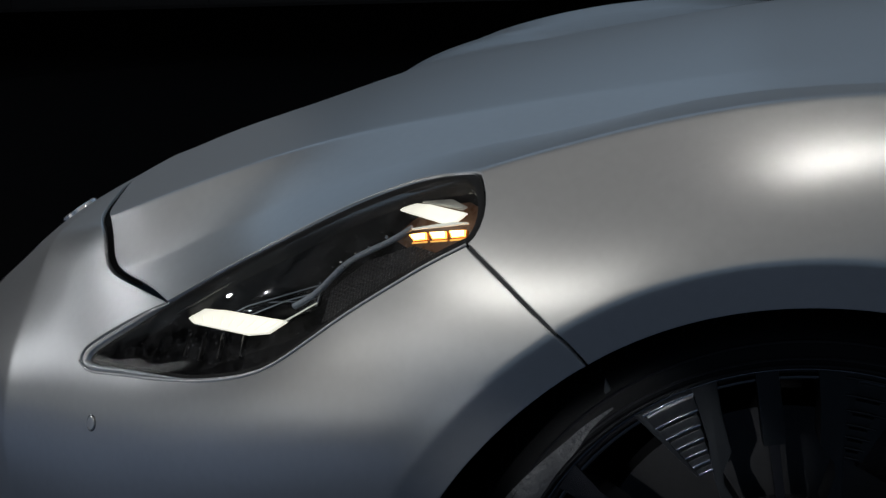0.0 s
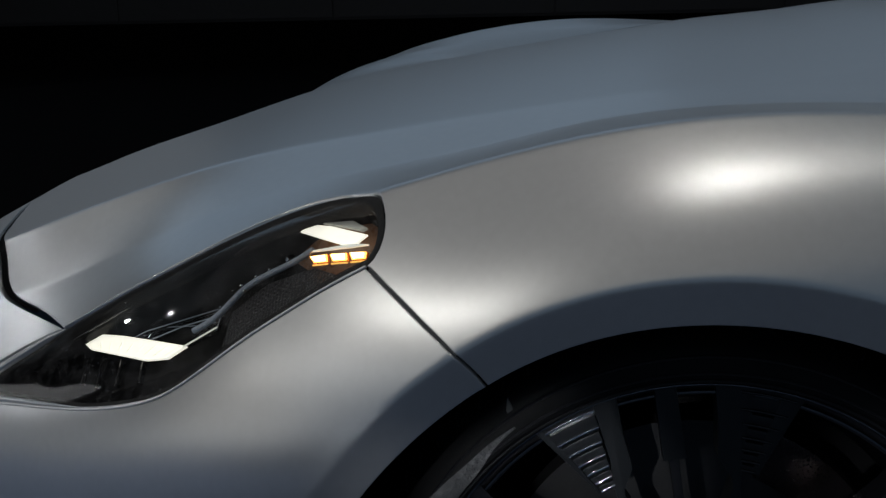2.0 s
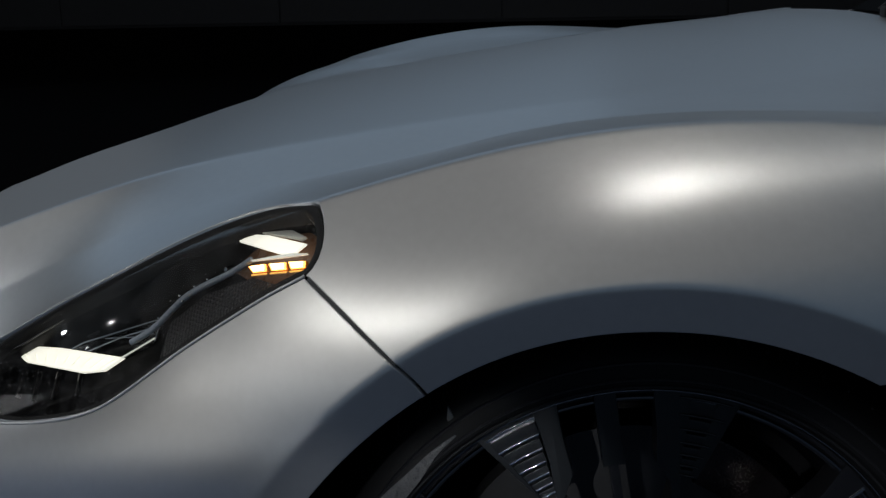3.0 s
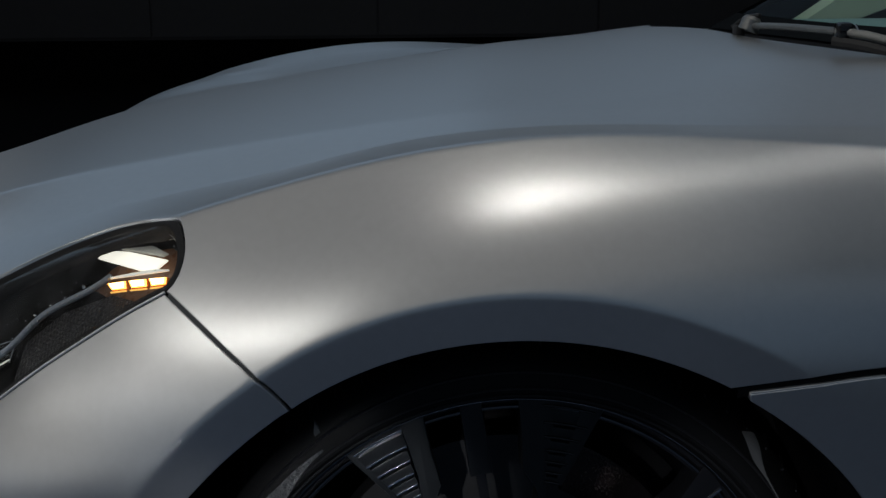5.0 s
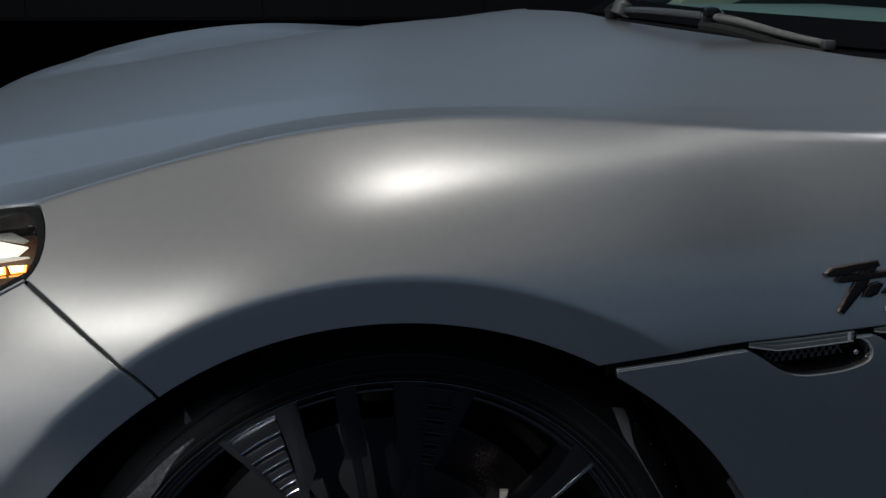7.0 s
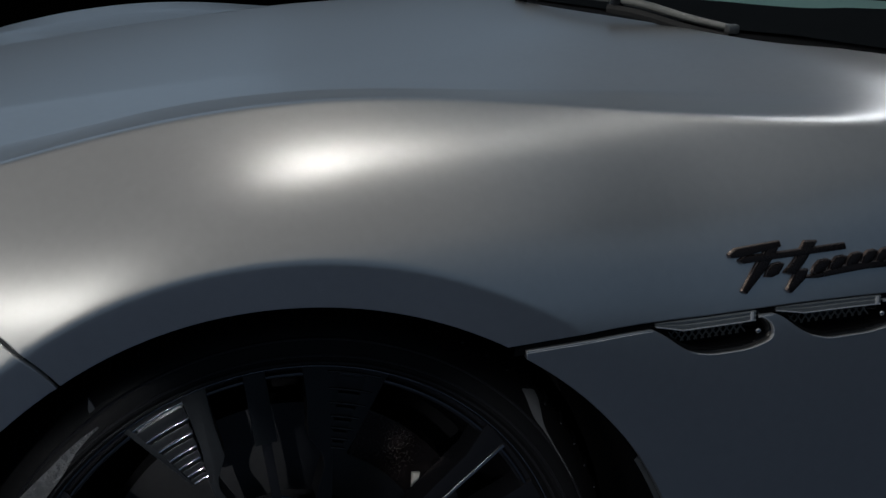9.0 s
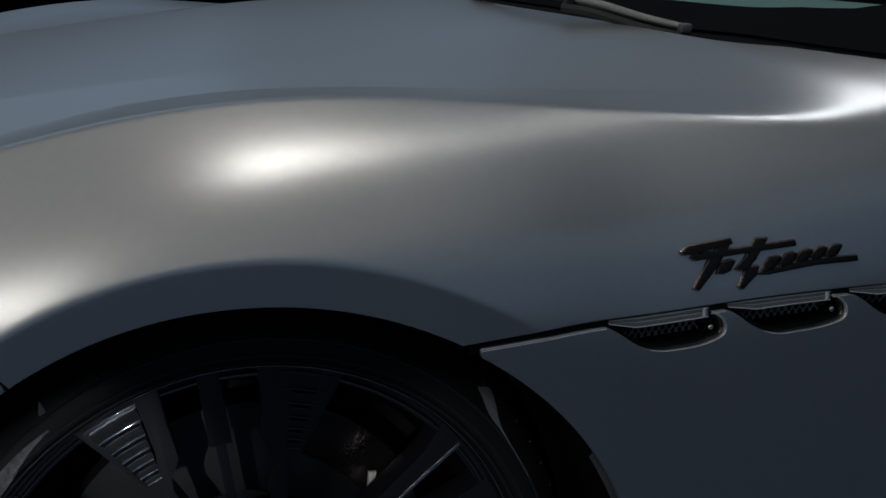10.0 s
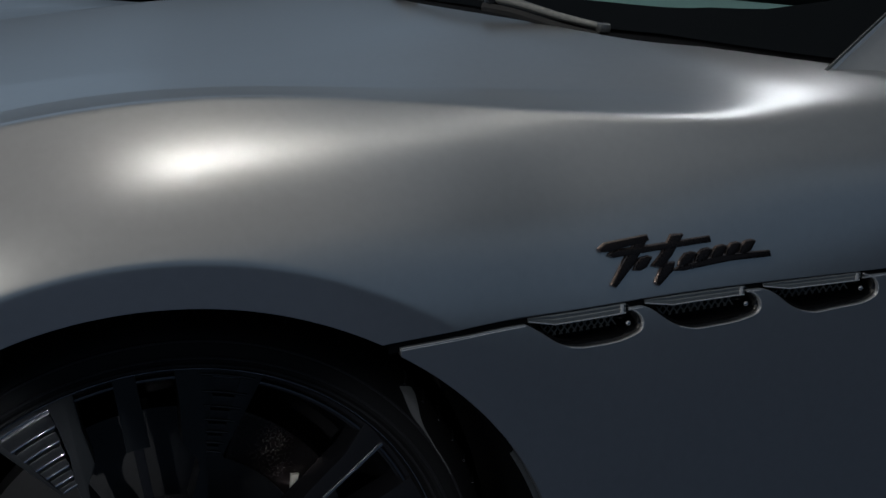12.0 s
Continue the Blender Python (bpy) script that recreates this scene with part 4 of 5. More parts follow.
# pale tubes for the edges of the clear shelf that catch the light, and a brown plate painted for the amber spill behind
# the rear bars
edge = [lamp_pose(u, v, 0.044).translation for u, v in ((-0.1214, 0.0287), (-0.0881, 0.0318), (0.0089, 0.0228), (0.0183, 0.0209), (0.0116, -0.0017))]
part("shelf_edge", tube(edge, 0.0005, 12), FROSTED, headlight)
part("shelf_edge", tube([lamp_pose(u, v, 0.041).translation for u, v in ((-0.080, 0.016), (-0.03, 0.0165), (0.016, 0.012))], 0.0005, 12), FROSTED, headlight)
part("shelf_edge", tube([lamp_pose(u, v, 0.042).translation for u, v in ((-0.055, 0.024), (-0.01, 0.010), (0.012, 0.006))], 0.0004, 12), FROSTED, headlight)
part("amber_spill_plate", prism([(0.100, 0.052), (0.145, 0.073), (0.195, 0.058), (0.222, 0.030), (0.222, 0.004), (0.190, -0.010), (0.150, 0.004), (0.118, 0.034)], lamp_pose(depth=0.052), 0.004, 0.001), AMBER_SPILL, headlight, "brown plate for the spill of the amber light")


# ---- front wheel ----
wheel = new("front_wheel")
wheel.parent = car
wheel["label"] = "black and machined alloy wheel with a low tyre"
WHEEL = Matrix.Translation((0.01, 0.0, 0.334))
FACE_Y = 0.125


def turned(profile, n=128):
    bm = ring_mesh(profile, n)
    bmesh.ops.transform(bm, matrix=WHEEL, verts=bm.verts)
    return bm


TYRE = [(0.262, 0.150), (0.271, 0.128), (0.277, 0.113), (0.286, 0.105), (0.298, 0.103), (0.309, 0.107), (0.320, 0.116), (0.327, 0.128), (0.331, 0.142), (0.334, 0.17), (0.334, 0.30), (0.327, 0.34), (0.29, 0.36), (0.26, 0.34)]
tyre = part("tyre", turned(TYRE, 160), RUBBER, wheel, "black low-profile tyre")
# tread grooves across the shoulder
for k in range(72):
    a = radians(k * 5.0)
    m = WHEEL @ Matrix.Rotation(a, 4, "Y")
    bm = tube([(-0.004, 0.124, 0.3262), (0.0, 0.140, 0.3316), (0.006, 0.165, 0.3345)], 0.0013, 5)
    bmesh.ops.transform(bm, matrix=m, verts=bm.verts)
    part("tread_sipe", bm, TYRE_GLOSS, tyre)
RIM = [(0.2740, 0.1195), (0.2755, 0.1235), (0.2725, 0.128), (0.266, 0.131), (0.259, 0.134), (0.255, 0.150), (0.248, 0.17), (0.240, 0.20), (0.238, 0.34)]
part("rim", turned(RIM), RIM_BLACK, wheel, "gloss black rim")
lip = [WHEEL @ Vector((0.2748 * math.sin(a), 0.1190, 0.2748 * math.cos(a))) for a in np.linspace(0, 2 * math.pi, 181)]
part("rim_edge", tube(lip, 0.0009, 8), SLOT_METAL, wheel, "thin machined rim edge")
part("inner_lip", turned([(0.2655, 0.1300), (0.2642, 0.1282), (0.2622, 0.1284), (0.2610, 0.1330)]), CHROME_DARK, wheel, "dark bright-cut lip inside the rim")
part("barrel_wall", turned([(0.238, 0.335), (0.03, 0.335)], 64), LINER, wheel)


def polar_prism(points, y, depth, bevel, turn):
    """An outline of (degrees, radius) on the wheel's face, pushed inwards."""
    out = []
    for (a, r), (b, q) in zip(points, points[1:] + points[:1]):
        k = max(1, int(abs(a - b) / 1.5)) if abs(r - q) < 0.02 else 1
        for i in range(k):
            t = i / k
            ang, rad = radians(a + (b - a) * t), r + (q - r) * t
            out.append((rad * math.sin(ang), rad * math.cos(ang)))
    m = WHEEL @ Matrix.Rotation(radians(turn), 4, "Y") @ Matrix.Translation((0, y, 0)) @ Matrix.Rotation(radians(90), 4, "X")
    return prism(out, m, depth, bevel)


SLOTS = [0.2645, 0.2475, 0.2330, 0.2195, 0.2075, 0.1965]
for k in range(3):
    turn = -8.6 + 120 * k
    for side in (-1, 1):
        # a fan-shaped plate with slots cut from its outer flank: bands between the slots, a solid web beside the bar
        wide = 2.6 if side > 0 else 0.0
        web = [(side * 9.6, 0.2735), (side * (14.6 + wide), 0.2735), (side * (15.2 + wide), 0.245), (side * (16.2 + 0.6 * wide), 0.215), (side * 18.5, 0.190), (side * 20.0, 0.165), (side * 22.5, 0.135), (side * 15.5, 0.135), (side * 17.2, 0.17), (side * 16.0, 0.181), (side * 11.5, 0.199), (side * 10.8, 0.235)]
        plate = part("spoke_plate", polar_prism(web, FACE_Y, 0.030, 0.0012, turn), RIM_GREY, wheel, "satin grey slotted spoke")
        edges = [0.2735] + SLOTS + [0.187]
        for j in range(len(edges) - 1):
            r1, r0 = edges[j] - (0.0022 if j else 0), edges[j + 1] + 0.0018
            a0 = 14.3 + 3.4 * (0.2735 - (r1 + r0) / 2) / 0.08
            a1 = 26.6 - 3.6 * (0.2735 - (r1 + r0) / 2) / 0.08
            band = [(side * a0, r1), (side * a1, r1), (side * (a1 - 0.5), r0), (side * a0, r0)]
            part("band", polar_prism(band, FACE_Y + 0.0006, 0.016, 0.0011, turn), RIM_GREY, plate)
            # the glinting fan's edges are bright metal, the dim fan's black
            m = WHEEL @ Matrix.Rotation(radians(turn), 4, "Y")
            arc = [m @ Vector(((r0 + 0.0003) * math.sin(radians(side * a)), FACE_Y - 0.0001, (r0 + 0.0003) * math.cos(radians(side * a)))) for a in np.linspace(a0 + 0.3, a1 - 0.6, 8)]
            part("slot_edge", tube(arc, 0.0014, 16), SLOT_METAL if side < 0 else RIM_BLACK, plate, "machined slot edge" if side < 0 else "")
        part("plate_rim", polar_prism([(side * (25.6 - wide), 0.2735), (side * 27.4, 0.2735), (side * 23.4, 0.1875), (side * (22.6 - 0.5 * wide), 0.1875)], FACE_Y + (0.0009 if side < 0 else 0.0), 0.016, 0.0008, turn), RIM_GREY, plate)
        part("plate_back", polar_prism([(side * 14, 0.272), (side * 26.5, 0.272), (side * 22.5, 0.185), (side * 17, 0.185)], FACE_Y + 0.012, 0.014, 0.0, turn), RIM_BLACK, plate)
    # the straight bar between the plates
    bar = [(-2.15, 0.2735), (2.15, 0.2735), (3.1, 0.199), (-3.1, 0.199)]
    part("centre_bar", polar_prism(bar, FACE_Y - 0.002, 0.02, 0.0012, turn), RIM_GREY, wheel, "satin grey bar")
    part("bar_stem", polar_prism([(-1.4, 0.1985), (1.4, 0.1985), (3.0, 0.075), (-3.0, 0.075)], FACE_Y + 0.010, 0.02, 0.001, turn), RIM_BLACK, wheel)
    # a pair of plain spokes between two fans
    for side in (-1, 1):
        mid = 64.5
        spoke = [(mid + side * 5.5, 0.270), (mid + side * 11.5, 0.2745), (mid + side * 12.1, 0.272), (mid + side * 10.3, 0.235), (mid + side * 10.5, 0.15), (mid + side * 13.5, 0.08), (mid + side * 3.5, 0.08), (mid + side * 4.2, 0.15), (mid + side * 5.6, 0.235)]
        sp = part("spoke", polar_prism(spoke, FACE_Y + 0.002, 0.034, 0.0018, turn), RIM_BLACK, wheel, "gloss black spoke")
        if side > 0:
            continue
        edge = [(58.6, 0.268), (59.2, 0.268), (60.3, 0.15), (59.4, 0.15)]
        part("bright_edge", polar_prism(edge, FACE_Y + 0.0008, 0.004, 0.0006, turn), BRUSHED, sp, "thin machined edge")
part("hub", turned([(0.0, 0.118), (0.03, 0.118), (0.034, 0.121), (0.085, 0.135), (0.095, 0.16)], 48), RIM_BLACK, wheel)
# brake disc and caliper behind the spokes
disc = part("brake_disc", turned([(0.10, 0.215), (0.198, 0.215), (0.198, 0.245), (0.10, 0.245)], 96), DISC, wheel, "dark grey brake disc")
cal = polar_prism([(22, 0.205), (56, 0.205), (55, 0.150), (24, 0.150)], 0.205, 0.03, 0.006, 0)
caliper = part("brake_caliper", cal, COPPER_DARK, wheel, "copper brake caliper")
part("caliper_mark", polar_prism([(47.2, 0.173), (49.2, 0.179), (52.9, 0.1665), (51.5, 0.1610)], 0.190, 0.004, 0.0008, 0), PALE_MARK, caliper, "pale mark")


def sidewall_patch(name, rows, mat, label):
    """A thin patch that lies on the tyre's flank; rows of (degrees, inner radius, outer radius)."""
    rs, ys = [p[0] for p in TYRE[2:10]], [p[1] for p in TYRE[2:10]]
    line = curve_through(rows, 1.0)
    bm = bmesh.new()
    grid = []
    for a, r0, r1 in line:
        col = []
        for r in np.linspace(r0, max(r1, r0 + 0.0004), 6):
            y = float(np.interp(r, rs, ys)) - 0.0015
            col.append(bm.verts.new(WHEEL @ Vector((r * math.sin(radians(a)), y, r * math.cos(radians(a))))))
        grid.append(col)
    for p, q in zip(grid, grid[1:]):
        for i in range(5):
            bm.faces.new((p[i], p[i + 1], q[i + 1], q[i]))
    return part(name, bm, mat, tyre, label)


# a pale grey patch, wide at its upper end, thin below
sidewall_patch("flank_patch", [(43.2, 0.3212, 0.3222), (44.5, 0.3180, 0.3250), (46.5, 0.3125, 0.3280), (48.5, 0.3092, 0.3195), (50.5, 0.3085, 0.3125), (53, 0.3075, 0.3090), (58, 0.3058, 0.3066), (63, 0.3058, 0.3064)], PALE_GREY, "pale grey patch on the tyre's flank")
# light falling on the front of the flank, painted as a greyer patch
sidewall_patch("flank_patch", [(-64, 0.283, 0.3125), (-58, 0.284, 0.307), (-53, 0.285, 0.303), (-48, 0.286, 0.300), (-43, 0.292, 0.2995), (-37, 0.296, 0.298)], LIT_RUBBER, "dark grey patch for the lit part of the rubber")
# raised rings on the tyre's flank
for r in (0.2815, 0.2905, 0.3060):
    y = float(np.interp(r, [p[0] for p in TYRE[2:10]], [p[1] for p in TYRE[2:10]]))
    part("ring", turned([(r - 0.0018, y + 0.0008), (r - 0.0008, y - 0.0012), (r + 0.0008, y - 0.0012), (r + 0.0018, y + 0.0008)], 128), TYRE_GLOSS, tyre)
# a small clip that stands out from the liner
clip = prism([(-0.006, -0.004), (0.010, -0.003), (0.006, 0.001), (-0.002, 0.004), (-0.008, 0.016), (-0.009, 0.004)], WHEEL @ Matrix.Translation((-0.178, 0.108, 0.247)) @ Matrix.Rotation(radians(90), 4, "X"), 0.004, 0.0006)
part("liner_clip", clip, WIPER_METAL, car, "small black clip in the arch")


# ---- side vents ----
for vent in VENTS:
    ob = new("side_vent")
    ob.parent = car
    ob["label"] = "black side vent with a mesh and a bright blade"
    a, b = vent[0][0], vent[-1][0]
    loop = np.array(loop_of([(v, sill_line(v) - 0.001) for v in np.linspace(b, a, 8)], [(a, sill_line(a) - 0.001)] + vent[1:-1] + [(b, sill_line(b) - 0.001)], step=0.004))
    n = len(loop)
    rows = []
    for shrink, depth in ((-0.0005, 0.003), (0.003, 0.006), (0.005, 0.02), (0.006, 0.032)):
        ring = inset(loop, shrink)
        rows.append(sunk(depth)(ring[:, 0], ring[:, 1]))
    verts = np.concatenate(rows + [rows[-1].mean(0)[None]])
    faces = [(r * n + k, r * n + (k + 1) % n, (r + 1) * n + (k + 1) % n, (r + 1) * n + k) for r in range(3) for k in range(n)]
    faces += [(3 * n + k, 3 * n + (k + 1) % n, 4 * n) for k in range(n)]
    mesh_object("bowl", verts, faces, BLACK_GLOSS, ob, "gloss black vent bowl")
    # the long blade along the top
    line = [(v, sill_line(v)) for v in np.linspace(a + 0.004, b - 0.002, 12)]
    bm = bmesh.new()
    prof = ((0.0, 0.002), (-0.0012, 0.0005), (-0.0036, 0.0018), (-0.0044, 0.0010), (-0.0074, 0.0016), (-0.0090, 0.0040), (-0.0078, 0.012), (0.0, 0.012))
    rows = []
    for k, (x, s) in enumerate(line):
        w = min(1.0, 0.35 + k * 0.22)
        rows.append([bm.verts.new(sunk(d)(np.array([x]), np.array([s + e * w]))[0]) for e, d in prof])
    for p, q in zip(rows, rows[1:]):
        for i in range(len(prof)):
            j = (i + 1) % len(prof)
            bm.faces.new((p[i], p[j], q[j], q[i]))
    bm.faces.new(rows[0])
    bm.faces.new(rows[-1][::-1])
    part("blade", bm, BLADE, ob, "bright glassy blade")
    # a pale line for the glint under the blade
    foot = [Vector(sunk(0.0016)(np.array([x]), np.array([s - 0.0080 * min(1.0, 0.35 + k * 0.22)]))[0]) for k, (x, s) in enumerate(line)]
    part("blade_foot_glint", tube(foot, 0.0006, 10), EDGE_GLINT, ob)
    # a small chrome ball added for the glint low in the bowl
    bm = bmesh.new()
    bmesh.ops.create_uvsphere(bm, u_segments=12, v_segments=8, radius=0.0030, matrix=Matrix.Translation(sunk(0.006)(np.array([b + 0.003]), np.array([sill_line(b) - 0.0170]))[0]))
    part("bowl_glint", bm, CHROME, ob)
    cap = [Vector(sunk(0.0012)(np.array([b - 0.006]), np.array([sill_line(b) - e]))[0]) for e in (0.001, 0.004, 0.0078)]
    part("blade_end", tube(cap, 0.0018, 8), EDGE_GLINT, ob)
    # a thin pale tube for the highlight on the edge of the opening
    edge = [Vector(sunk(-0.0002)(np.array([x]), np.array([s]))[0]) for x, s in curve_through(vent[3:], 0.003)]
    part("vent_lip_glint", tube(edge, 0.0006, 12), EDGE_GLINT, ob, "pale tube for the highlight round the opening")
    # crossed wires of the mesh
    for k in range(11):
        for lean in (1, -1):
            x0 = a + 0.022 + k * (b - a - 0.03) / 11
            pts = []
            for t in (0, 0.5, 1):
                x = x0 + lean * 0.010 * (t - 0.5) + 0.004
                pts.append(Vector(sunk(0.013)(np.array([x]), np.array([sill_line(x) - 0.0078 - 0.0105 * t]))[0]))
            part("wire", tube(pts, 0.0008, 5), WIPER_METAL, ob)


# ---- badge on the wing: plain slanted strokes ----
def body_y(x, z):
    return float(body_place(np.array([x]), np.array([step_at(x, z, 2)]))[0][1])


def on_flank(points, proud, bevel):
    """An outline in (x, z) laid on the flank, proud of it."""
    bm = prism([(x, z) for x, z in points], Matrix.Rotation(radians(90), 4, "X"), 0.005, bevel)
    for v in bm.verts:
        v.co.y += body_y(v.co.x, v.co.z) - proud
    return bm


badge = new("wing_badge")
badge.parent = car
badge["label"] = "dark copper badge of slanted strokes"
STROKES = [
    [(0.3839, 0.7268), (0.3911, 0.731), (0.4342, 0.736), (0.4356, 0.7313), (0.3929, 0.7239), (0.3858, 0.7241)],
    [(0.4236, 0.7324), (0.4345, 0.7329), (0.4195, 0.7133), (0.3985, 0.6925), (0.3943, 0.6952), (0.4093, 0.7154)],
    [(0.3934, 0.7213), (0.4002, 0.7248), (0.4411, 0.7268), (0.5002, 0.7319), (0.5012, 0.7267), (0.4454, 0.7224), (0.3974, 0.7185)],
    [(0.4596, 0.7343), (0.4723, 0.7345), (0.4588, 0.7179), (0.4481, 0.7067), (0.4376, 0.709), (0.4489, 0.719)],
    [(0.4496, 0.7098), (0.4611, 0.7102), (0.458, 0.7028), (0.4439, 0.6909), (0.4401, 0.6939)],
    [(0.4543, 0.7031), (0.4698, 0.7064), (0.5078, 0.7135), (0.5655, 0.7152), (0.5668, 0.71), (0.5207, 0.7083), (0.4699, 0.7026)],
]
# a wider, lighter copy under each stroke paints the glints on its edges
for stroke in STROKES:
    ob = part("stroke", on_flank(stroke, 0.0045, 0.0008), COPPER_DARK, badge)
    c = np.mean(stroke, axis=0)
    part("stroke_glint", on_flank([tuple(c + (np.array(p) - c) * (1.0 + 0.0011 / max(0.004, np.linalg.norm(np.array(p) - c)))) for p in stroke], 0.003, 0.0004), COPPER, ob, "lighter copper rim for the edge glints")
for x, z, w in ((0.4280, 0.7115, 0.0095), (0.4755, 0.7125, 0.0095), (0.4930, 0.7150, 0.0090), (0.5095, 0.7172, 0.0088), (0.5255, 0.7188, 0.0085), (0.5415, 0.7203, 0.0090)):
    h = 0.0058
    bar = [(x - w, z - h * 0.9), (x - w * 0.35, z - h), (x + w * 0.35, z - h * 0.6), (x + w, z + h * 0.8), (x + w * 0.6, z + h), (x - w * 0.2, z + h * 0.8), (x - w * 0.75, z)]
    stroke = part("stroke", on_flank(bar, 0.0045, 0.0012), COPPER_DARK, badge)
    part("stroke_glint", on_flank([(x + (a - x) * 1.10, z + (b - z) * 1.12) for a, b in bar], 0.003, 0.0004), COPPER, stroke, "lighter copper rim for the edge glints")

# ---- parking sensor and nose emblem ----
sensor = new("parking_sensor")
sensor.parent = car
sensor["label"] = "round silver parking sensor"


def on_skin(x, s, depth=0.0):
    p, n = Vector(sunk(depth)(np.array([x]), np.array([s]))[0]), Vector(body_place(np.array([x]), np.array([s]), True)[0])
    return Matrix.Translation(p) @ n.to_track_quat("Z", "Y").to_matrix().to_4x4()


def turned_at(profile, m, n=32):
    bm = ring_mesh(profile, n)
    bmesh.ops.transform(bm, matrix=m @ Matrix.Rotation(radians(-90), 4, "X"), verts=bm.verts)
    return bm


spot = on_skin(-0.7355, 0.6200)
part("sensor_face", turned_at([(0.0, -0.0016), (0.0066, -0.0014), (0.0074, -0.0009), (0.0076, 0.004)], spot), PAINT, sensor)
part("sensor_gap", turned_at([(0.0078, -0.0003), (0.0084, -0.0006), (0.0090, -0.0004), (0.0095, 0.0008)], spot), CHROME_DARK, sensor)
emblem = new("nose_emblem")
emblem.parent = car
emblem["label"] = "oval chrome emblem on the nose"
m = on_skin(-1.075, S_MAX - 0.004, 0.0005) @ Matrix.Diagonal((0.95, 0.85, 1, 1))
part("plate", turned_at([(0.0, -0.0075), (0.018, -0.0068), (0.028, -0.0050), (0.031, -0.004)], m, 40), EMBLEM, emblem)
part("rim", turned_at([(0.030, -0.004), (0.033, -0.0062), (0.037, -0.0048), (0.040, 0.004)], m, 40), EMBLEM, emblem, "bright chrome rim")

# ---- cowl, wiper, windscreen and pillar ----
BASE = [(0.12, 0.95), (0.16, 0.87), (0.22, 0.79), (0.30, 0.72), (0.40, 0.655), (0.55, 0.64), (0.75, 0.64), (0.97, 0.65)]   # depth y, station x of the glass foot


def glass_at(y, up):
    d = min(y, 2 * CENTRE - y)
    foot = float(spline([b[0] for b in BASE], [b[1] for b in BASE], [d])[0])
    lift = 0.884 + 0.022 * min(1, max(0, (d - 0.12) / 0.25))
    return (foot + up * 0.89, y, lift + up * 0.45)


def border_top(y):
    return float(np.interp(min(y, 2 * CENTRE - y), [0.12, 0.20, 0.27, 0.32, 0.40, 0.97], [0.30, 0.20, 0.10, 0.054, 0.036, 0.026]))


def glass_sheet(lows, highs):
    ys = np.linspace(0.12, 2 * CENTRE - 0.12, 70)
    bm = bmesh.new()
    rows = [[bm.verts.new(glass_at(y, u)) for u in np.linspace(lows if lows < 0 else border_top(y), border_top(y) if lows < 0 else highs, 8)] for y in ys]
    for p, q in zip(rows, rows[1:]):
        for i in range(7):
            bm.faces.new((p[i], q[i], q[i + 1], p[i + 1]))
    return bm


screen = new("windscreen")
screen.parent = car
screen["label"] = "green-tinted windscreen with a black border"
part("black_border", glass_sheet(-0.03, 0.0), FRIT, screen, "gloss black printed border")
ob = part("glass", glass_sheet(0.0, 0.75), SCREEN_GLASS, screen)
ob.visible_shadow = False
# cowl under the wiper
bm = bmesh.new()
rows = []
for y in np.linspace(0.12, 2 * CENTRE - 0.12, 60):
    d = min(y, 2 * CENTRE - y)
    x1, z1 = glass_at(y, 0.0)[0], glass_at(y, 0.0)[2]
    x0 = float(np.interp(d, [0.12, 0.2, 0.3, 0.5, 0.97], [0.85, 0.66, 0.53, 0.40, 0.34]))
    rows.append([bm.verts.new(p) for p in ((x0 - 0.03, y, z1 - 0.045), (x0 + 0.02, y, z1 - 0.035), (x1 - 0.01, y, z1 - 0.016), (x1 + 0.02, y, z1 - 0.006))])
for p, q in zip(rows, rows[1:]):
    for i in range(3):
        bm.faces.new((p[i], q[i], q[i + 1], p[i + 1]))
part("cowl", bm, LINER, car, "matt black cowl panel")

wiper = new("wiper")
wiper.parent = car
wiper["label"] = "grey metal wiper with a black joint"
arm = curve_through([(0.436, 0.775, 0.924), (0.452, 0.70, 0.926), (0.470, 0.62, 0.926), (0.492, 0.55, 0.924)], 0.02)
part("arm", tube(arm, 0.0058, 16, 0.8), WIPER_METAL, wiper)
blade = curve_through([(0.483, 0.555, 0.925), (0.515, 0.52, 0.919), (0.549, 0.49, 0.908), (0.600, 0.442, 0.895)], 0.012)
part("blade", tube(blade, [0.0066 - 0.0014 * k / (len(blade) - 1) for k in range(len(blade))], 16, 0.9), WIPER_METAL, wiper)
under = [(x - 0.006, y - 0.004, z - 0.012) for x, y, z in blade]
part("rubber_lip", tube(under, 0.004, 6, 1.6), BLACK_MATT, wiper)
joint = part("joint", box(0.480, 0.538, 0.915, 0.500, 0.562, 0.936, 0.005), BLACK_GLOSS, wiper, "glossy black joint")
# a chrome pin added for the bright glint on the joint
part("joint_glint", tube([(0.497, 0.532, 0.934), (0.503, 0.532, 0.925)], 0.0016, 8), CHROME, joint)
part("pivot_cap", turned_at([(0.0, -0.012), (0.010, -0.011), (0.014, -0.006), (0.015, 0.01)], Matrix.Translation((0.440, 0.755, 0.927)) @ Matrix.Rotation(radians(20), 4, "Y"), 20), WIPER_METAL, wiper)
part("nozzle", box(0.424, 0.77, 0.905, 0.439, 0.790, 0.926, 0.004), BLACK_MATT, wiper)
part("nozzle_hood", tube([(0.424, 0.79, 0.922), (0.438, 0.77, 0.935), (0.452, 0.75, 0.939)], [0.002, 0.005, 0.004], 8), BLACK_MATT, wiper)
part("blade_tip", box(0.592, 0.432, 0.888, 0.608, 0.448, 0.900, 0.003), WIPER_METAL, wiper)

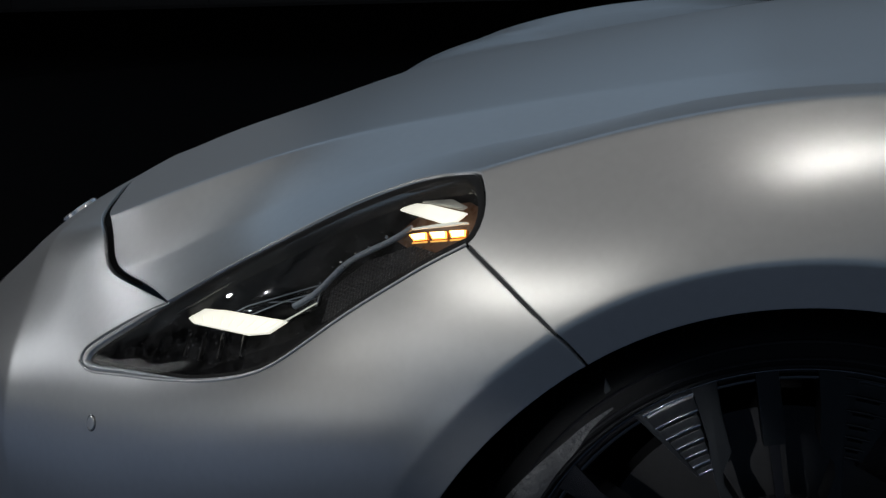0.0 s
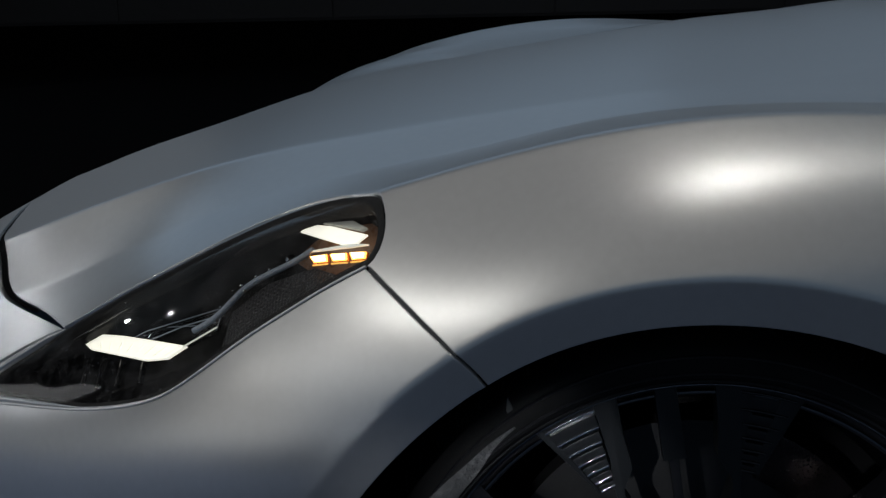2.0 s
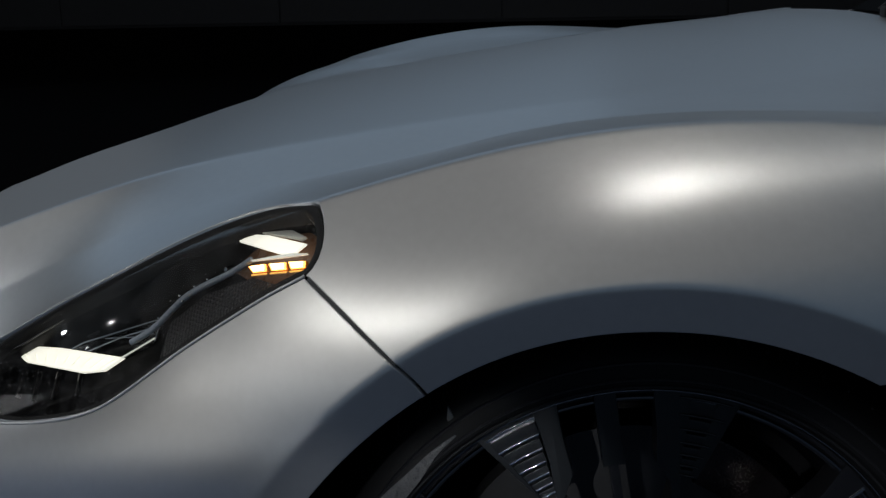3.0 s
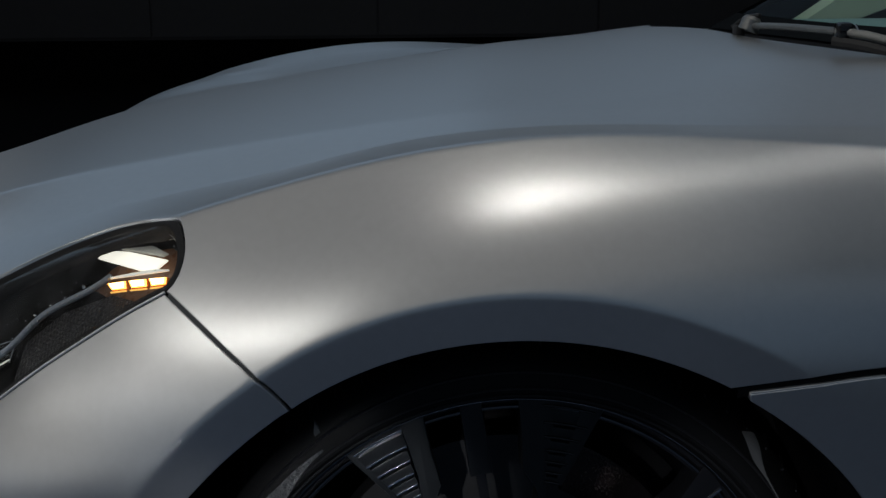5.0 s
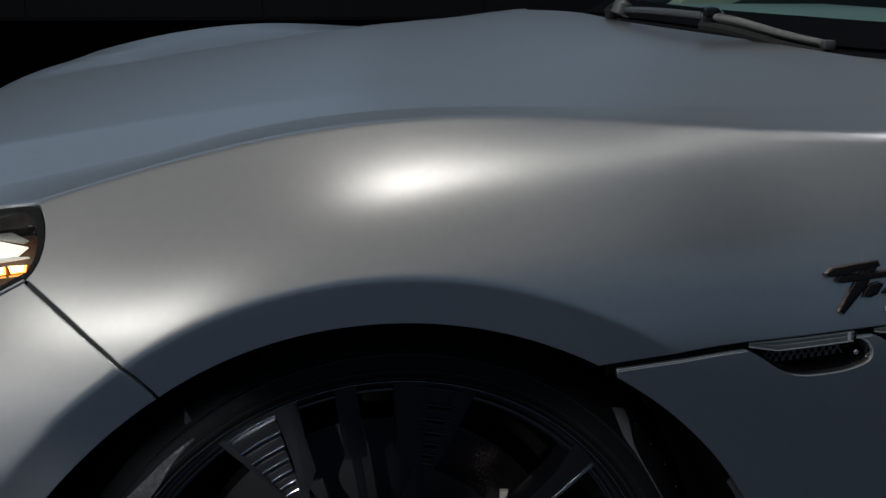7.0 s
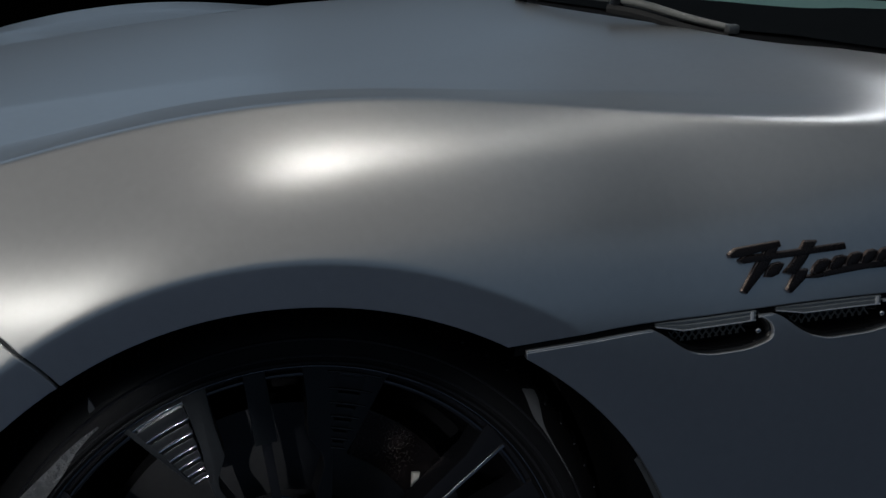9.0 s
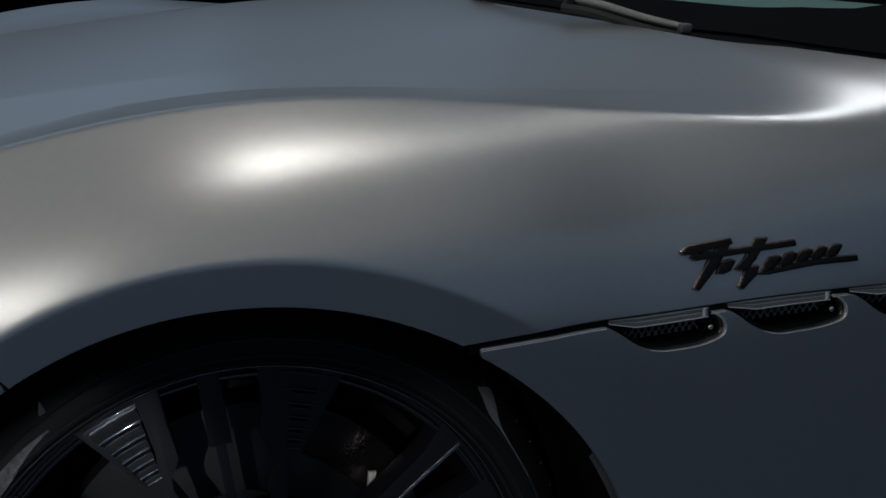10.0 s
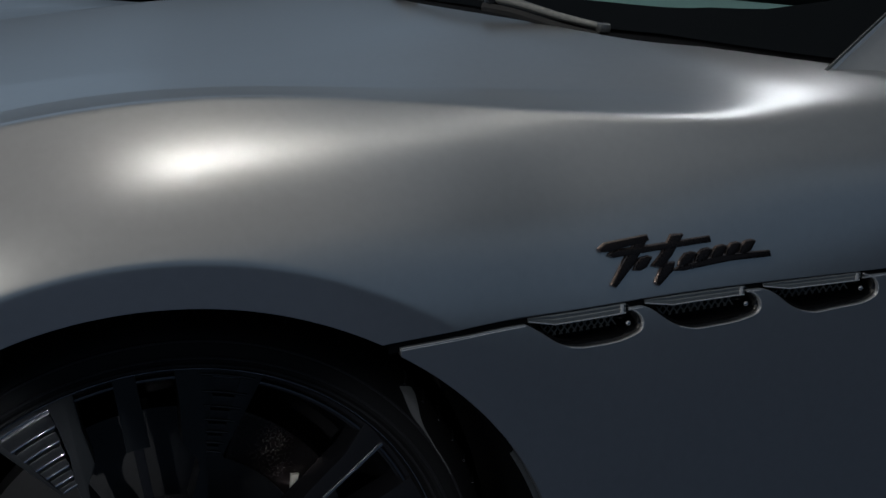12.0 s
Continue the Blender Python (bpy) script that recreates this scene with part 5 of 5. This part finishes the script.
pillar = new("windscreen_pillar")
pillar.parent = car
pillar["label"] = "satin silver windscreen pillar with a dark seal"
bm = bmesh.new()
rows = []
for k in range(13):
    u = k / 10 - 0.2
    c = Vector((0.776 + 0.62 * u, 0.186 + 0.17 * u, 0.882 + 0.40 * u - 0.06 * u * u))
    rows.append([bm.verts.new(c + Vector(o)) for o in ((-0.004, 0.004, -0.003), (0.0, -0.002, -0.001), (0.02, -0.007, -0.006), (0.06, -0.024, -0.010), (0.16, -0.063, -0.030), (0.17, 0.03, -0.06), (0.0, 0.02, -0.02))])
for p, q in zip(rows, rows[1:]):
    for i in range(7):
        j = (i + 1) % 7
        bm.faces.new((p[i], p[j], q[j], q[i]))
part("pillar_skin", bm, PAINT, pillar)
seal = [(0.771 + 0.62 * u, 0.187 + 0.17 * u, 0.884 + 0.40 * u - 0.06 * u * u) for u in [k / 10 - 0.1 for k in range(12)]]
part("seal", tube(seal, 0.0022, 8), CHROME_DARK, pillar)

# what shows of the cabin through the glass
bm = bmesh.new()
rows = []
for k in range(9):
    z = 0.86 + 0.05 * k
    front, back = 0.84 + 1.4 * (z - 0.88), 0.97 + 2.6 * (z - 0.88)
    lean = 0.25 * (z - 0.88)
    rows.append([bm.verts.new(p) for p in ((front, 1.70 - lean, z), (front + 0.02, 1.67 - lean, z), (back - 0.02, 1.66 - lean, z), (back, 1.69 - lean, z), ((front + back) / 2, 1.73 - lean, z))])
for p, q in zip(rows, rows[1:]):
    for i in range(5):
        j = (i + 1) % 5
        bm.faces.new((p[i], p[j], q[j], q[i]))
part("inner_pillar_trim", bm, TRIM_PALE, car, "pale inner trim of the far windscreen pillar")
part("dashboard", box(0.80, 0.30, 0.80, 1.25, 1.64, 0.905, 0.03), DASH, car, "pale grey-green dashboard top")


# ---- the hall ----
tagged(part("floor", box(-30, -20, -0.1, 30, 30, 0), HALL_FLOOR, smooth=0), "black carpeted hall floor", "floor", kind="structure")
tagged(part("stage_floor", box(-7, -7, 0, 7, 2.0, 0.004), STAGE_FLOOR, smooth=0), "blue-grey carpeted stand floor", "floor", kind="structure")
wall_back = tagged(part("wall_back", box(-30, 20, 0, 30, 20.3, 9), HALL_WALL, smooth=0), "dark panelled hall wall", "wall", kind="structure")
tagged(part("wall_front", box(-30, -20.3, 0, 30, -20, 9), HALL_WALL, smooth=0), "dark hall wall", "wall", kind="structure")
tagged(part("wall_left", box(-30.3, -20, 0, -30, 20, 9), HALL_WALL, smooth=0), "dark hall wall", "wall", kind="structure")
tagged(part("wall_right", box(30, -20, 0, 30.3, 20, 9), HALL_WALL, smooth=0), "dark hall wall", "wall", kind="structure")
tagged(part("ceiling", box(-30, -20, 9, 30, 30, 9.2), HALL_WALL, smooth=0), "black hall ceiling", "ceiling", kind="structure")

# large flat panels on the back wall, with open seams
for k in range(10):
    x = -20.3 + 4.1 * k
    part("panel", box(x + 0.02, 19.96 - 0.015 * (k % 2), 0.05, x + 4.08, 20.0, 8.9, 0.004), HALL_WALL, bpy.data.objects["wall_back"], smooth=0)
